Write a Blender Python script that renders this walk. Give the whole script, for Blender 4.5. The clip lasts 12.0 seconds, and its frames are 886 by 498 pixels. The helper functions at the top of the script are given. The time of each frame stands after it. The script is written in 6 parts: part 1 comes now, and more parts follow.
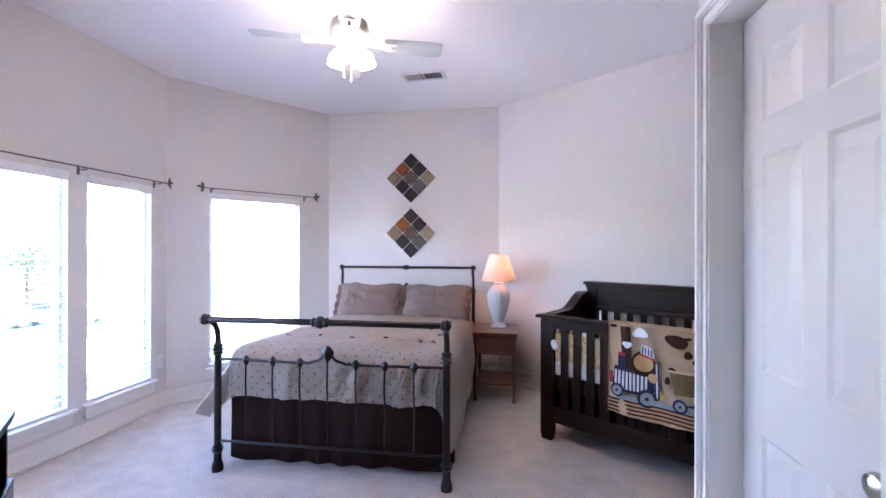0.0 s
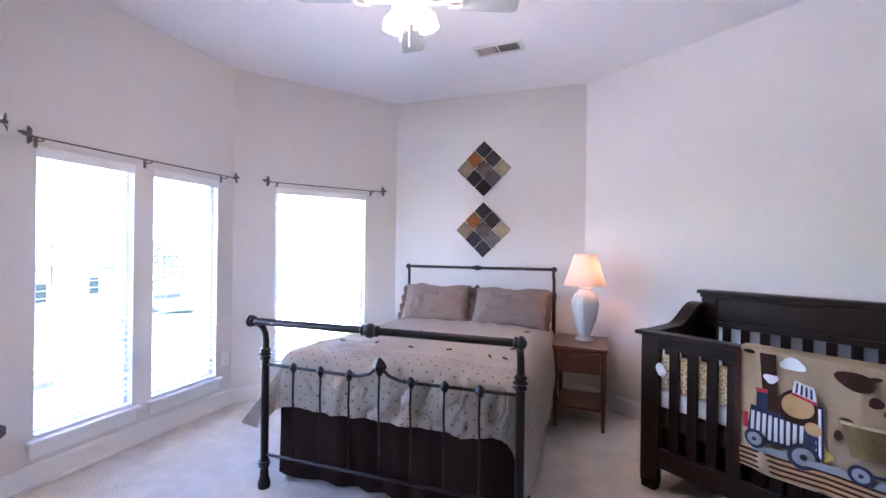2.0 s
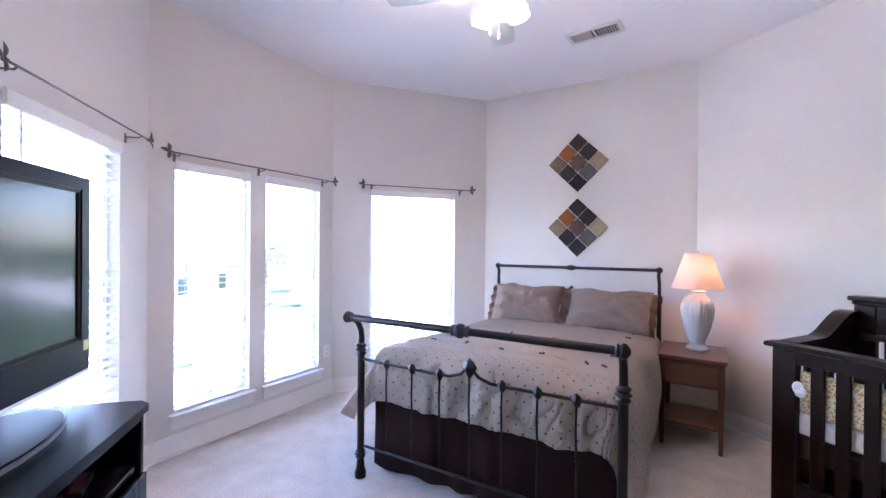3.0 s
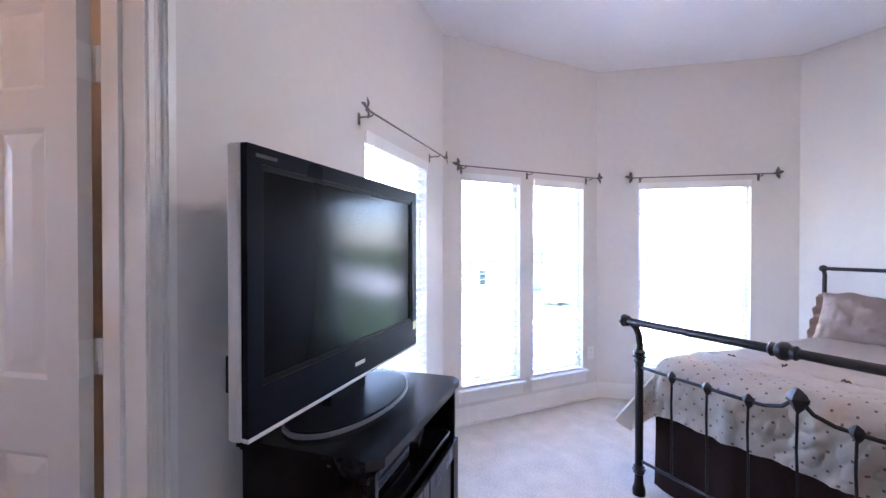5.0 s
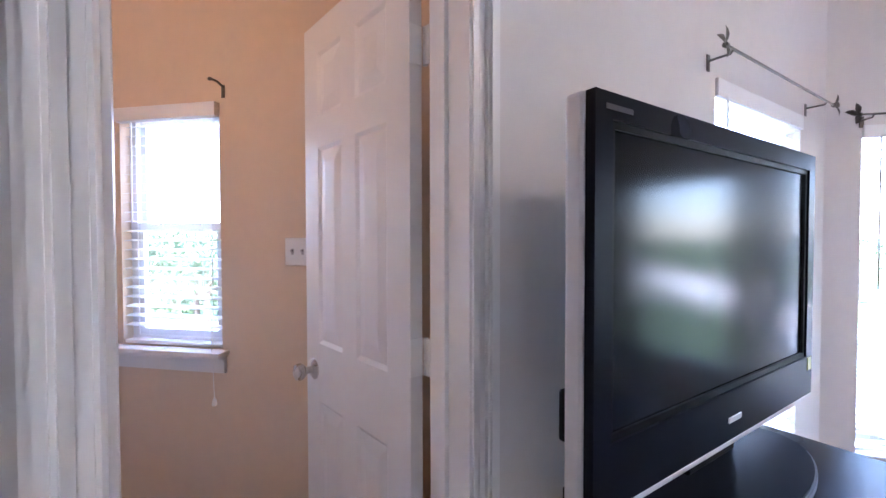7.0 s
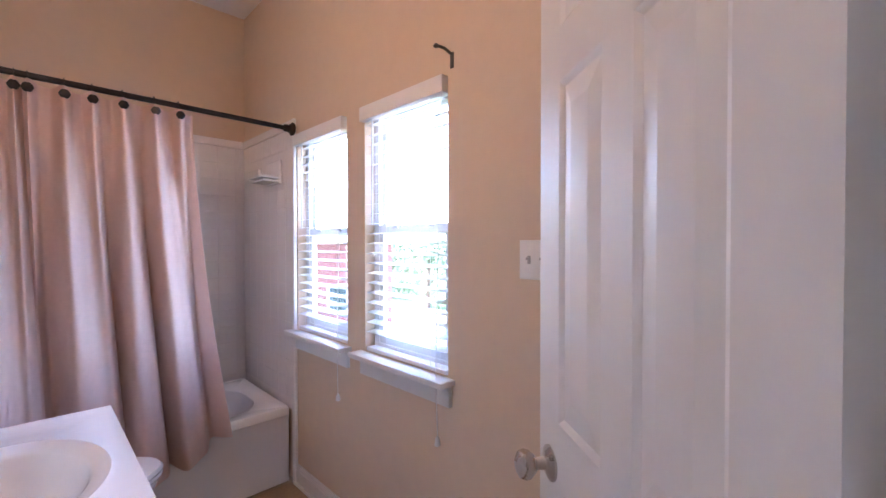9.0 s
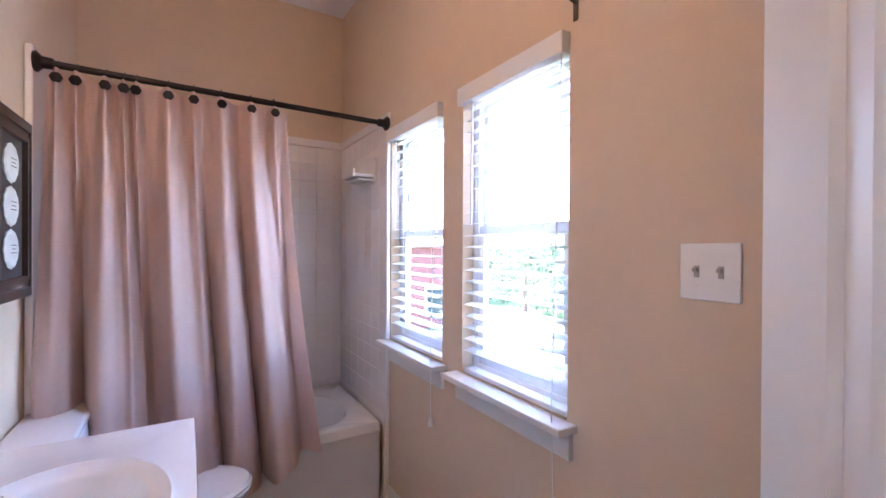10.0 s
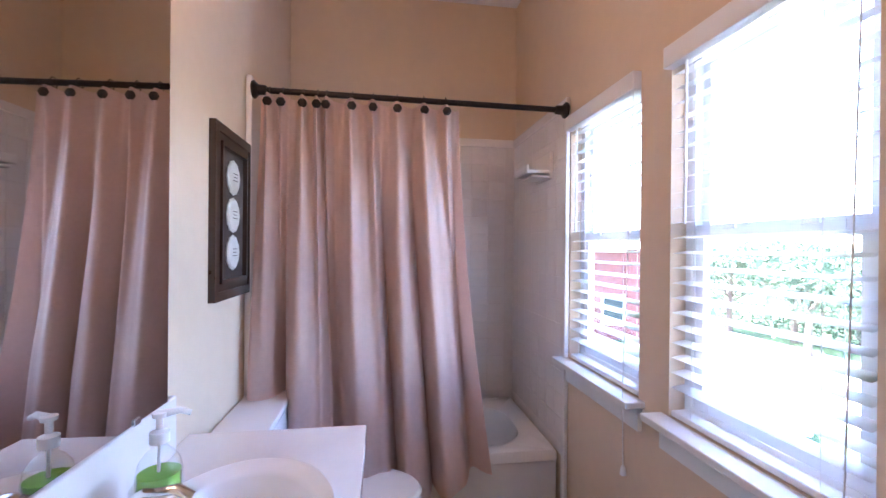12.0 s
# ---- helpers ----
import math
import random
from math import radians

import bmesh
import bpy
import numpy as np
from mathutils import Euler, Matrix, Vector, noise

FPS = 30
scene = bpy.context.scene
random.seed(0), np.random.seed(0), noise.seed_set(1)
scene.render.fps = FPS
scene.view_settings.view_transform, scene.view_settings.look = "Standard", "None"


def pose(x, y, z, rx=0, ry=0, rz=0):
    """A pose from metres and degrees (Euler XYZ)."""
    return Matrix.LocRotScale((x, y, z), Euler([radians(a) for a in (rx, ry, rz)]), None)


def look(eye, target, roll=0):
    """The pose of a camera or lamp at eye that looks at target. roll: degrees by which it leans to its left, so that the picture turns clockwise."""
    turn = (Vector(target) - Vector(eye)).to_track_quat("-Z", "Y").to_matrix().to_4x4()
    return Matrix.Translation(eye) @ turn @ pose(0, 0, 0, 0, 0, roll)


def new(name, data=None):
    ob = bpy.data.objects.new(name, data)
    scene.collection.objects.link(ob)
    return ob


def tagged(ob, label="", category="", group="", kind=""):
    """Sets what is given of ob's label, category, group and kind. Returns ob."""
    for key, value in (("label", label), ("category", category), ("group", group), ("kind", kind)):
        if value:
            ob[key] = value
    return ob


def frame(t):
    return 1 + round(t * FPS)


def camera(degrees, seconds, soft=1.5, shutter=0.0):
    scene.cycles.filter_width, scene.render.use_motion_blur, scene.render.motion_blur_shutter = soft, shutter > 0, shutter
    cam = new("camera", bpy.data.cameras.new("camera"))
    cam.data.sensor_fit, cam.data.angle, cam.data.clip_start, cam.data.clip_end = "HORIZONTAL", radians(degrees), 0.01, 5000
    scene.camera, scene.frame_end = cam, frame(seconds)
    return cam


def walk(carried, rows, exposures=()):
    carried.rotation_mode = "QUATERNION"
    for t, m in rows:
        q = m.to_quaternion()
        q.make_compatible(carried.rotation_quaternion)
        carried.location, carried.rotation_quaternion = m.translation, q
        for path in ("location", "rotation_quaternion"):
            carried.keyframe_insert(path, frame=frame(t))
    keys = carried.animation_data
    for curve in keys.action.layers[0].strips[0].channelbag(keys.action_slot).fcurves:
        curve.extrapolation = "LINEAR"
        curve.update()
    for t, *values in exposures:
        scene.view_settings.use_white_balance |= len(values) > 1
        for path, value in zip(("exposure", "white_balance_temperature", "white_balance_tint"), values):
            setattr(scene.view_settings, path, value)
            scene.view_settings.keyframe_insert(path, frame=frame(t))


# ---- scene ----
cam = camera(93.1, 12.0)
PATH = [
    (0.0, (0.846, 0.95, 1.360), (0.553, 2.928, 1.362), 0.1),
    (0.5, (0.830, 1.098, 1.352), (0.508, 3.072, 1.358), 0.5),
    (1.0, (0.818, 1.229, 1.348), (0.429, 3.191, 1.354), 0.7),
    (1.5, (0.803, 1.325, 1.346), (0.314, 3.264, 1.350), 0.8),
    (2.0, (0.795, 1.395, 1.343), (0.147, 3.287, 1.344), 0.7),
    (2.5, (0.783, 1.436, 1.344), (-0.049, 3.255, 1.340), 0.5),
    (2.7, (0.777, 1.444, 1.343), (-0.135, 3.224, 1.338), 0.5),
    (4.3, (0.700, 1.392, 1.345), (-0.850, 2.657, 1.328), 0.0),
    (4.5, (0.690, 1.382, 1.339), (-0.943, 2.535, 1.325), -0.1),
    (5.0, (0.657, 1.357, 1.343), (-1.139, 2.239, 1.325), 0.0),
    (5.5, (0.621, 1.328, 1.344), (-1.292, 1.910, 1.319), 0.2),
    (6.0, (0.533, 1.298, 1.343), (-1.447, 1.573, 1.315), 0.2),
    (6.5, (0.425, 1.278, 1.345), (-1.575, 1.235, 1.305), 0.2),
    (7.0, (0.298, 1.276, 1.344), (-1.663, 0.887, 1.296), -0.1),
    (7.5, (0.146, 1.272, 1.346), (-1.710, 0.530, 1.297), 0.0),
    (7.7, (0.090, 1.262, 1.345), (-1.720, 0.411, 1.300), 0.1),
    (9.5, (-0.343, 0.901, 1.341), (-1.560, -0.686, 1.321), 0.0),
    (10.0, (-0.407, 0.782, 1.339), (-1.448, -0.926, 1.330), 0.3),
    (10.5, (-0.450, 0.679, 1.335), (-1.317, -1.123, 1.341), 0.4),
    (11.0, (-0.475, 0.614, 1.334), (-1.139, -1.273, 1.348), 0.5),
    (11.5, (-0.481, 0.585, 1.340), (-0.943, -1.361, 1.348), 0.6),
    (12.0, (-0.468, 0.574, 1.346), (-0.757, -1.405, 1.344), 0.5),
]
walk(cam, [(t, look(eye, target, roll)) for t, eye, target, roll in PATH],
     exposures=[(0.0, 5.2, 5450, 26), (2.5, 5.18, 5450, 26), (4.5, 5.18, 5450, 25), (7.5, 5.3, 5500, 23), (9.5, 5.35, 5500, 21), (12.0, 5.3, 5450, 21)])

# ---- world and sun ----
world = bpy.data.worlds.new("sky")
scene.world = world
world.use_nodes = True
wn = world.node_tree.nodes
sky = wn.new("ShaderNodeTexSky")
sky.sky_type, sky.sun_disc = "NISHITA", False
sky.sun_elevation, sky.sun_rotation = radians(73.7), radians(130)
world.node_tree.links.new(sky.outputs[0], wn["Background"].inputs[0])
wn["Background"].inputs[1].default_value = 0.12
sun = new("sun", bpy.data.lights.new("sun", "SUN"))
sun.data.energy, sun.data.angle, sun.data.color = 3.6, radians(1.0), (1.0, 0.96, 0.91)
sun.matrix_basis = look((4, -3.4, 18), (0, 0, 0))


def bulb(name, place, watts, colour, radius):
    ob = new(name, bpy.data.lights.new(name, "POINT"))
    ob.location, ob.data.energy, ob.data.color, ob.data.shadow_soft_size = place, watts, colour, radius
    return ob


WARM = (1.0, 0.62, 0.33)
FAN = (-0.055, 3.30, 0.0)
bulb("lamp_bulb", (0.815, 5.0, 1.17), 0.11, (1.0, 0.54, 0.30), 0.03)

# ---- materials ----


def mk(name, col, rough=0.5, metal=0.0, var=0.06, scale=3.0, bump=0.0, bscale=150.0, emit=0.0, rvar=0.08, spec=0.5, fine=0.5, coat=0.0):
    """A surface with colour variation at two scales, roughness variation and fine relief, in metres of the object."""
    m = bpy.data.materials.new(name)
    m.use_nodes = True
    n, l = m.node_tree.nodes, m.node_tree.links
    b = n["Principled BSDF"]
    tc = n.new("ShaderNodeTexCoord")
    big, small = n.new("ShaderNodeTexNoise"), n.new("ShaderNodeTexNoise")
    big.inputs["Scale"].default_value, small.inputs["Scale"].default_value = scale, scale * 14
    big.inputs["Detail"].default_value, small.inputs["Detail"].default_value = 4, 3
    for t in (big, small):
        l.new(tc.outputs["Object"], t.inputs["Vector"])
    mix = n.new("ShaderNodeMix")
    mix.inputs[0].default_value = fine
    l.new(big.outputs[0], mix.inputs[2])
    l.new(small.outputs[0], mix.inputs[3])
    ramp = n.new("ShaderNodeValToRGB")
    ramp.color_ramp.elements[0].position, ramp.color_ramp.elements[1].position = 0.3, 0.7
    ramp.color_ramp.elements[0].color = (*[c * (1 - var) for c in col], 1)
    ramp.color_ramp.elements[1].color = (*[min(1, c * (1 + var)) for c in col], 1)
    l.new(mix.outputs[0], ramp.inputs[0])
    l.new(ramp.outputs[0], b.inputs["Base Color"])
    mr = n.new("ShaderNodeMapRange")
    mr.inputs[3].default_value, mr.inputs[4].default_value = max(0.02, rough - rvar), min(1, rough + rvar)
    l.new(big.outputs[0], mr.inputs[0])
    l.new(mr.outputs[0], b.inputs["Roughness"])
    b.inputs["Metallic"].default_value, b.inputs["Specular IOR Level"].default_value = metal, spec
    b.inputs["Coat Weight"].default_value = coat
    if bump:
        g, bp = n.new("ShaderNodeTexNoise"), n.new("ShaderNodeBump")
        g.inputs["Scale"].default_value, g.inputs["Detail"].default_value = bscale, 3
        l.new(tc.outputs["Object"], g.inputs["Vector"])
        bp.inputs["Strength"].default_value, bp.inputs["Distance"].default_value = bump, 0.004
        l.new(g.outputs[0], bp.inputs["Height"])
        l.new(bp.outputs[0], b.inputs["Normal"])
    if emit:
        b.inputs["Emission Color"].default_value, b.inputs["Emission Strength"].default_value = (*col, 1), emit
    return m


def grain(m, axis=2, scale=6.0, dark=0.55, amount=0.6):
    """Adds long wood grain along an axis to a material of mk()."""
    n, l = m.node_tree.nodes, m.node_tree.links
    b = n["Principled BSDF"]
    tc, mp, w = n.new("ShaderNodeTexCoord"), n.new("ShaderNodeMapping"), n.new("ShaderNodeTexNoise")
    sc = [scale * 10] * 3
    sc[axis] = scale * 0.6
    mp.inputs["Scale"].default_value = sc
    l.new(tc.outputs["Object"], mp.inputs["Vector"])
    l.new(mp.outputs[0], w.inputs["Vector"])
    w.inputs["Scale"].default_value, w.inputs["Detail"].default_value, w.inputs["Distortion"].default_value = 1.0, 5, 0.6
    old = b.inputs["Base Color"].links[0].from_socket
    r = n.new("ShaderNodeValToRGB")
    r.color_ramp.elements[0].position, r.color_ramp.elements[1].position = 0.35, 0.65
    r.color_ramp.elements[0].color = (dark, dark, dark, 1)
    r.color_ramp.elements[1].color = (1, 1, 1, 1)
    l.new(w.outputs[0], r.inputs[0])
    mul = n.new("ShaderNodeMix")
    mul.data_type, mul.blend_type = "RGBA", "MULTIPLY"
    mul.inputs[0].default_value = amount
    l.new(old, mul.inputs[6])
    l.new(r.outputs[0], mul.inputs[7])
    l.new(mul.outputs[2], b.inputs["Base Color"])
    return m


def see_through(name, tint=(1, 1, 1), gloss=0.06, ior=1.45):
    """A thin clear pane: light passes straight, with Fresnel gloss."""
    m = bpy.data.materials.new(name)
    m.use_nodes = True
    n, l = m.node_tree.nodes, m.node_tree.links
    n.remove(n["Principled BSDF"])
    t, g, mx, f = n.new("ShaderNodeBsdfTransparent"), n.new("ShaderNodeBsdfGlossy"), n.new("ShaderNodeMixShader"), n.new("ShaderNodeLayerWeight")
    p5, ml = n.new("ShaderNodeMath"), n.new("ShaderNodeMath")
    t.inputs[0].default_value = (*tint, 1)
    g.inputs["Roughness"].default_value, f.inputs[0].default_value = gloss, 0.5
    p5.operation, p5.inputs[1].default_value = "POWER", 5.0
    ml.operation, ml.inputs[1].default_value, ml.inputs[2].default_value = "MULTIPLY_ADD", 0.9, 0.04
    l.new(f.outputs["Facing"], p5.inputs[0])
    l.new(p5.outputs[0], ml.inputs[0])
    l.new(ml.outputs[0], mx.inputs[0])
    l.new(t.outputs[0], mx.inputs[1])
    l.new(g.outputs[0], mx.inputs[2])
    l.new(mx.outputs[0], n["Material Output"].inputs[0])
    return m


WALL = mk("wall_paint", (0.70, 0.665, 0.635), 0.75, var=0.025, scale=1.2, bump=0.12, bscale=120, spec=0.3)
BATH = mk("bath_paint", (0.70, 0.555, 0.41), 0.7, var=0.03, scale=1.2, bump=0.12, bscale=120, spec=0.3)
CEIL = mk("ceiling_paint", (0.88, 0.865, 0.87), 0.85, var=0.02, scale=1.5, bump=0.35, bscale=90, spec=0.2)
TRIM = mk("trim_paint", (0.80, 0.785, 0.76), 0.38, var=0.02, scale=2.0, bump=0.03, bscale=60)
DOOR = mk("door_paint", (0.71, 0.69, 0.67), 0.36, var=0.02, scale=2.0, bump=0.05, bscale=45)
CARPET = mk("carpet", (0.56, 0.51, 0.46), 0.95, var=0.24, scale=7.0, bump=1.0, bscale=190, spec=0.05, fine=0.6)
VINYL = mk("vinyl", (0.85, 0.85, 0.86), 0.4, var=0.01)
BLIND = mk("blind_slat", (0.82, 0.81, 0.80), 0.5, var=0.015)
GLASS = see_through("window_glass")
IRON = mk("bronze_iron", (0.022, 0.018, 0.018), 0.36, metal=0.6, var=0.3, scale=12, bump=0.15, bscale=80)
NICKEL = mk("satin_nickel", (0.52, 0.48, 0.43), 0.28, metal=1.0, var=0.06, scale=20)
GROUT = mk("grout", (0.42, 0.33, 0.25), 0.9, var=0.1, scale=12)
TILE = mk("floor_tile", (0.36, 0.24, 0.155), 0.4, var=0.2, scale=6, bump=0.1, bscale=30)

# ---- building helpers ----


def box(bm, x0, x1, y0, y1, z0, z1, bevel=0.0):
    vs = [bm.verts.new((x, y, z)) for z in (z0, z1) for x, y in ((x0, y0), (x1, y0), (x1, y1), (x0, y1))]
    fs = [bm.faces.new([vs[i] for i in f]) for f in ((0, 3, 2, 1), (4, 5, 6, 7), (0, 1, 5, 4), (1, 2, 6, 5), (2, 3, 7, 6), (3, 0, 4, 7))]
    if bevel:
        es = list({e for f in fs for e in f.edges})
        bmesh.ops.bevel(bm, geom=es, offset=bevel, segments=2, profile=0.5, affect="EDGES")
    return bm


def ring(bm, c, ax, ay, r, seg):
    return [bm.verts.new(c + ax * (r * math.cos(2 * math.pi * k / seg)) + ay * (r * math.sin(2 * math.pi * k / seg))) for k in range(seg)]


def tube(bm, pts, r, seg=10, cap=True):
    """A round bar along points; r is one radius or one for each point."""
    pts = [Vector(p) for p in pts]
    rs = r if isinstance(r, (list, tuple)) else [r] * len(pts)
    prev, ref = None, None
    for i, p in enumerate(pts):
        d = (pts[min(i + 1, len(pts) - 1)] - pts[max(i - 1, 0)]).normalized()
        if ref is None:
            ref = d.orthogonal().normalized()
        ax = (ref - d * ref.dot(d)).normalized()
        ref = ax
        cur = ring(bm, p, ax, d.cross(ax), rs[i], seg)
        if prev:
            for k in range(seg):
                bm.faces.new((prev[k], prev[(k + 1) % seg], cur[(k + 1) % seg], cur[k]))
        elif cap:
            bm.faces.new(list(reversed(cur)))
        prev = cur
    if cap:
        bm.faces.new(prev)
    return bm


def lathe(bm, prof, seg=24, at=(0, 0, 0), ripple=0.0, lobes=0, twist=0.0):
    """Turns a profile of (radius, height) round the upright through a place."""
    prev = None
    for i, (r, z) in enumerate(prof):
        cur = []
        for k in range(seg):
            a = 2 * math.pi * k / seg
            rr = r * (1 + ripple * math.cos(lobes * (a + twist * z))) if lobes else r
            cur.append(bm.verts.new((at[0] + rr * math.cos(a), at[1] + rr * math.sin(a), at[2] + z)))
        if prev:
            for k in range(seg):
                bm.faces.new((prev[k], prev[(k + 1) % seg], cur[(k + 1) % seg], cur[k]))
        elif r > 1e-4:
            bm.faces.new(list(reversed(cur)))
        prev = cur
    if prof[-1][0] > 1e-4:
        bm.faces.new(prev)
    return bm


def mesh_of(name, bm, material, smooth=False):
    bmesh.ops.recalc_face_normals(bm, faces=bm.faces)
    me = bpy.data.meshes.new(name)
    bm.to_mesh(me)
    bm.free()
    for mt in material if isinstance(material, (list, tuple)) else [material]:
        me.materials.append(mt)
    if smooth:
        for p in me.polygons:
            p.use_smooth = True
        me.set_sharp_from_angle(angle=radians(40))
    return me


def part(name, bm, material, parent, label="", smooth=False):
    ob = new(name, mesh_of(name, bm, material, smooth))
    ob.parent = parent
    return tagged(ob, label)


def shared(name, me, parent, m=None):
    """One more part on a mesh that others use too."""
    ob = new(name, me)
    ob.parent = parent
    if m is not None:
        ob.matrix_basis = m
    return ob


def thing(name, m, label, category, group="", kind=""):
    ob = new(name)
    ob.matrix_basis = m
    return tagged(ob, label, category, group, kind)


def solid(name, bm, material, label, category, kind="structure", smooth=False):
    return tagged(new(name, mesh_of(name, bm, material, smooth)), label, category, "", kind)


B = bmesh.new

# ---- plan ----
H = 2.87
# South wall closes the room unseen; set far back to dim the entry.
ROOM = [(-2.08, 2.70), (-2.08, 4.22), (-1.11, 5.42), (0.78, 5.42), (3.0, 3.747), (3.0, 2.475), (1.49, 2.475), (1.49, -2.3), (0.2, -2.3), (0.2, 0.42)]
NAMES = ["wall_west", "wall_northwest", "wall_north", "wall_northeast", "wall_east", "wall_alcove", "wall_closet", "wall_south_unseen", "wall_entry", "wall_southwest"]
THICK = [0.14, 0.14, 0.14, 0.14, 0.14, 0.08, 0.12, 0.14, 0.13, 0.13]
U0 = (0.42 - 0.2) / math.sqrt(2)  # where the diagonal wall's own measure begins
DOOR_A, DOOR_B = 0.625 - U0, 1.20 - U0
OPEN = {
    "wall_west": [(0.155, 0.687, 0.265, 1.885), (0.82, 1.36, 0.265, 1.885)],
    "wall_northwest": [(0.34, 1.20, 0.265, 1.885)],
    "wall_southwest": [(DOOR_A - 0.018, DOOR_B + 0.018, 0.0, 2.058), (2.245 - U0, 3.05 - U0, 0.265, 1.885)],
    "wall_closet": [(0.077, 0.727, 0.0, 2.088)],
}


def offset_corner(pts, ths, i):
    """The outer corner of a closed plan at its point i."""
    a, b, c = (Vector(pts[k % len(pts)]) for k in (i - 1, i, i + 1))
    d1, d2 = (b - a).normalized(), (c - b).normalized()
    n1, n2 = Vector((-d1.y, d1.x)), Vector((-d2.y, d2.x))
    t1, t2 = ths[(i - 1) % len(pts)], ths[i % len(pts)]
    den = n1.x * n2.y - n1.y * n2.x
    if abs(den) < 1e-6:
        return b + n1 * t1
    return b + Vector(((t1 * n2.y - t2 * n1.y) / den, (n1.x * t2 - n2.x * t1) / den))


def wall(name, p, q, po, qo, openings, material, label, h=H):
    """A wall from p to q with its outer corners po and qo, and openings (from, to, sill, head) along it."""
    p, q, po, qo = (Vector(v) for v in (p, q, po, qo))
    d = (q - p).normalized()
    n = Vector((-d.y, d.x))
    t, L = (po - p).dot(n), (q - p).length
    lo, hi = (po - p).dot(d), (qo - p).dot(d)
    cuts = sorted({0.0, L, *[v for o in openings for v in o[:2]]})
    bm = B()
    for a, b in zip(cuts, cuts[1:]):
        spans, z = [], 0.0
        for o in openings:
            if o[0] <= a + 1e-6 and o[1] >= b - 1e-6:
                if o[2] > 0:
                    spans.append((0.0, o[2]))
                z = o[3]
        spans.append((z, h))
        ao, bo = (lo if a == 0 else a), (hi if b == L else b)
        for z0, z1 in spans:
            c = [p + d * a, p + d * b, p + d * bo + n * t, p + d * ao + n * t]
            vs = [bm.verts.new((v.x, v.y, zz)) for zz in (z0, z1) for v in c]
            for f in ((0, 3, 2, 1), (4, 5, 6, 7), (0, 1, 5, 4), (1, 2, 6, 5), (2, 3, 7, 6), (3, 0, 4, 7)):
                bm.faces.new([vs[i] for i in f])
    return solid(name, bm, material, label, "wall")


for i, nm in enumerate(NAMES):
    wall(nm, ROOM[i], ROOM[(i + 1) % 10], offset_corner(ROOM, THICK, i), offset_corner(ROOM, THICK, i + 1), OPEN.get(nm, []), WALL, "pale warm grey painted bedroom wall")
for nm in ("wall_southwest", "wall_entry"):  # the bathroom's side of the shared walls
    ob = bpy.data.objects[nm]
    ob.data.materials.append(BATH)
    i = NAMES.index(nm)
    d = (Vector(ROOM[(i + 1) % 10]) - Vector(ROOM[i])).normalized()
    for f in ob.data.polygons:
        if f.normal.x * -d.y + f.normal.y * d.x > 0.9:
            f.material_index = 1
BX, BY, BE = -1.30, -1.99, 0.07  # bathroom: window wall, tub wall, mirror wall
BWIN = [(-1.195, -0.685), (-0.54, -0.022)]
BZ0, BZ1 = 0.864, 1.932


def wall_x(name, x0, x1, y0, y1, openings, material, label):
    """A wall that runs along y, with openings (from, to, sill, head)."""
    bm = B()
    cuts = sorted({y0, y1, *[v for o in openings for v in o[:2]]})
    for a, b in zip(cuts, cuts[1:]):
        o = [o for o in openings if o[0] <= a + 1e-6 and o[1] >= b - 1e-6]
        for z0, z1 in ([(0, o[0][2]), (o[0][3], H)] if o else [(0, H)]):
            box(bm, x0, x1, a, b, z0, z1)
    return solid(name, bm, material, label, "wall")


wall_x("wall_bath_west", BX - 0.10, BX, BY - 0.12, 0.9, [(a, b, BZ0, BZ1) for a, b in BWIN], BATH, "tan painted bathroom wall with two windows")
wall_x("wall_bath_corner", BX - 0.06, BX, 0.9, 1.73, [], BATH, "tan painted bathroom wall")
bm = B()
box(bm, BX, BE, BY - 0.12, BY, 0, H)
solid("wall_bath_south", bm, BATH, "tan painted bathroom wall above the tub", "wall")

# floors and ceilings
bm = B()
bm.faces.new([bm.verts.new((x, y, 0)) for x, y in ROOM])
bmesh.ops.triangulate(bm, faces=bm.faces[:])
floor_me = mesh_of("floor", bm, CARPET)
solid_floor = tagged(new("floor", floor_me), "light beige cut-pile bedroom carpet", "carpet", "", "structure")
bm = B()
bm.faces.new([bm.verts.new(v) for v in ((BX, BY, -0.01), (BE, BY, -0.01), (BE, 0.366, -0.01), (BX, 1.736, -0.01))])
bath_floor = solid("floor_bath", bm, GROUT, "brown tiled bathroom floor with grout joints", "floor")
bm = B()  # threshold under the door
q = math.sqrt(0.5)
for s0, s1, z in ((0.436, 0.62, -0.002),):
    c = [((s - 1.41421 * u) / 2, (s + 1.41421 * u) / 2) for s, u in ((s0, 0.60), (s1, 0.60), (s1, 1.22), (s0, 1.22))]
    bm.faces.new([bm.verts.new((x, y, z)) for x, y in c])
solid("threshold", bm, CARPET, "carpet running through the bathroom doorway", "carpet")
bm = B()
outer = [offset_corner(ROOM, THICK, i) for i in range(10)]


def slab(name, pts, label):
    bm = B()
    lo, hi = [[bm.verts.new((p[0], p[1], z)) for p in pts] for z in (H, H + 0.12)]
    bm.faces.new(lo)
    bm.faces.new(list(reversed(hi)))
    for k in range(len(pts)):
        bm.faces.new((lo[k], lo[(k + 1) % len(pts)], hi[(k + 1) % len(pts)], hi[k]))
    bmesh.ops.triangulate(bm, faces=bm.faces[:])
    return solid(name, bm, CEIL, label, "ceiling")


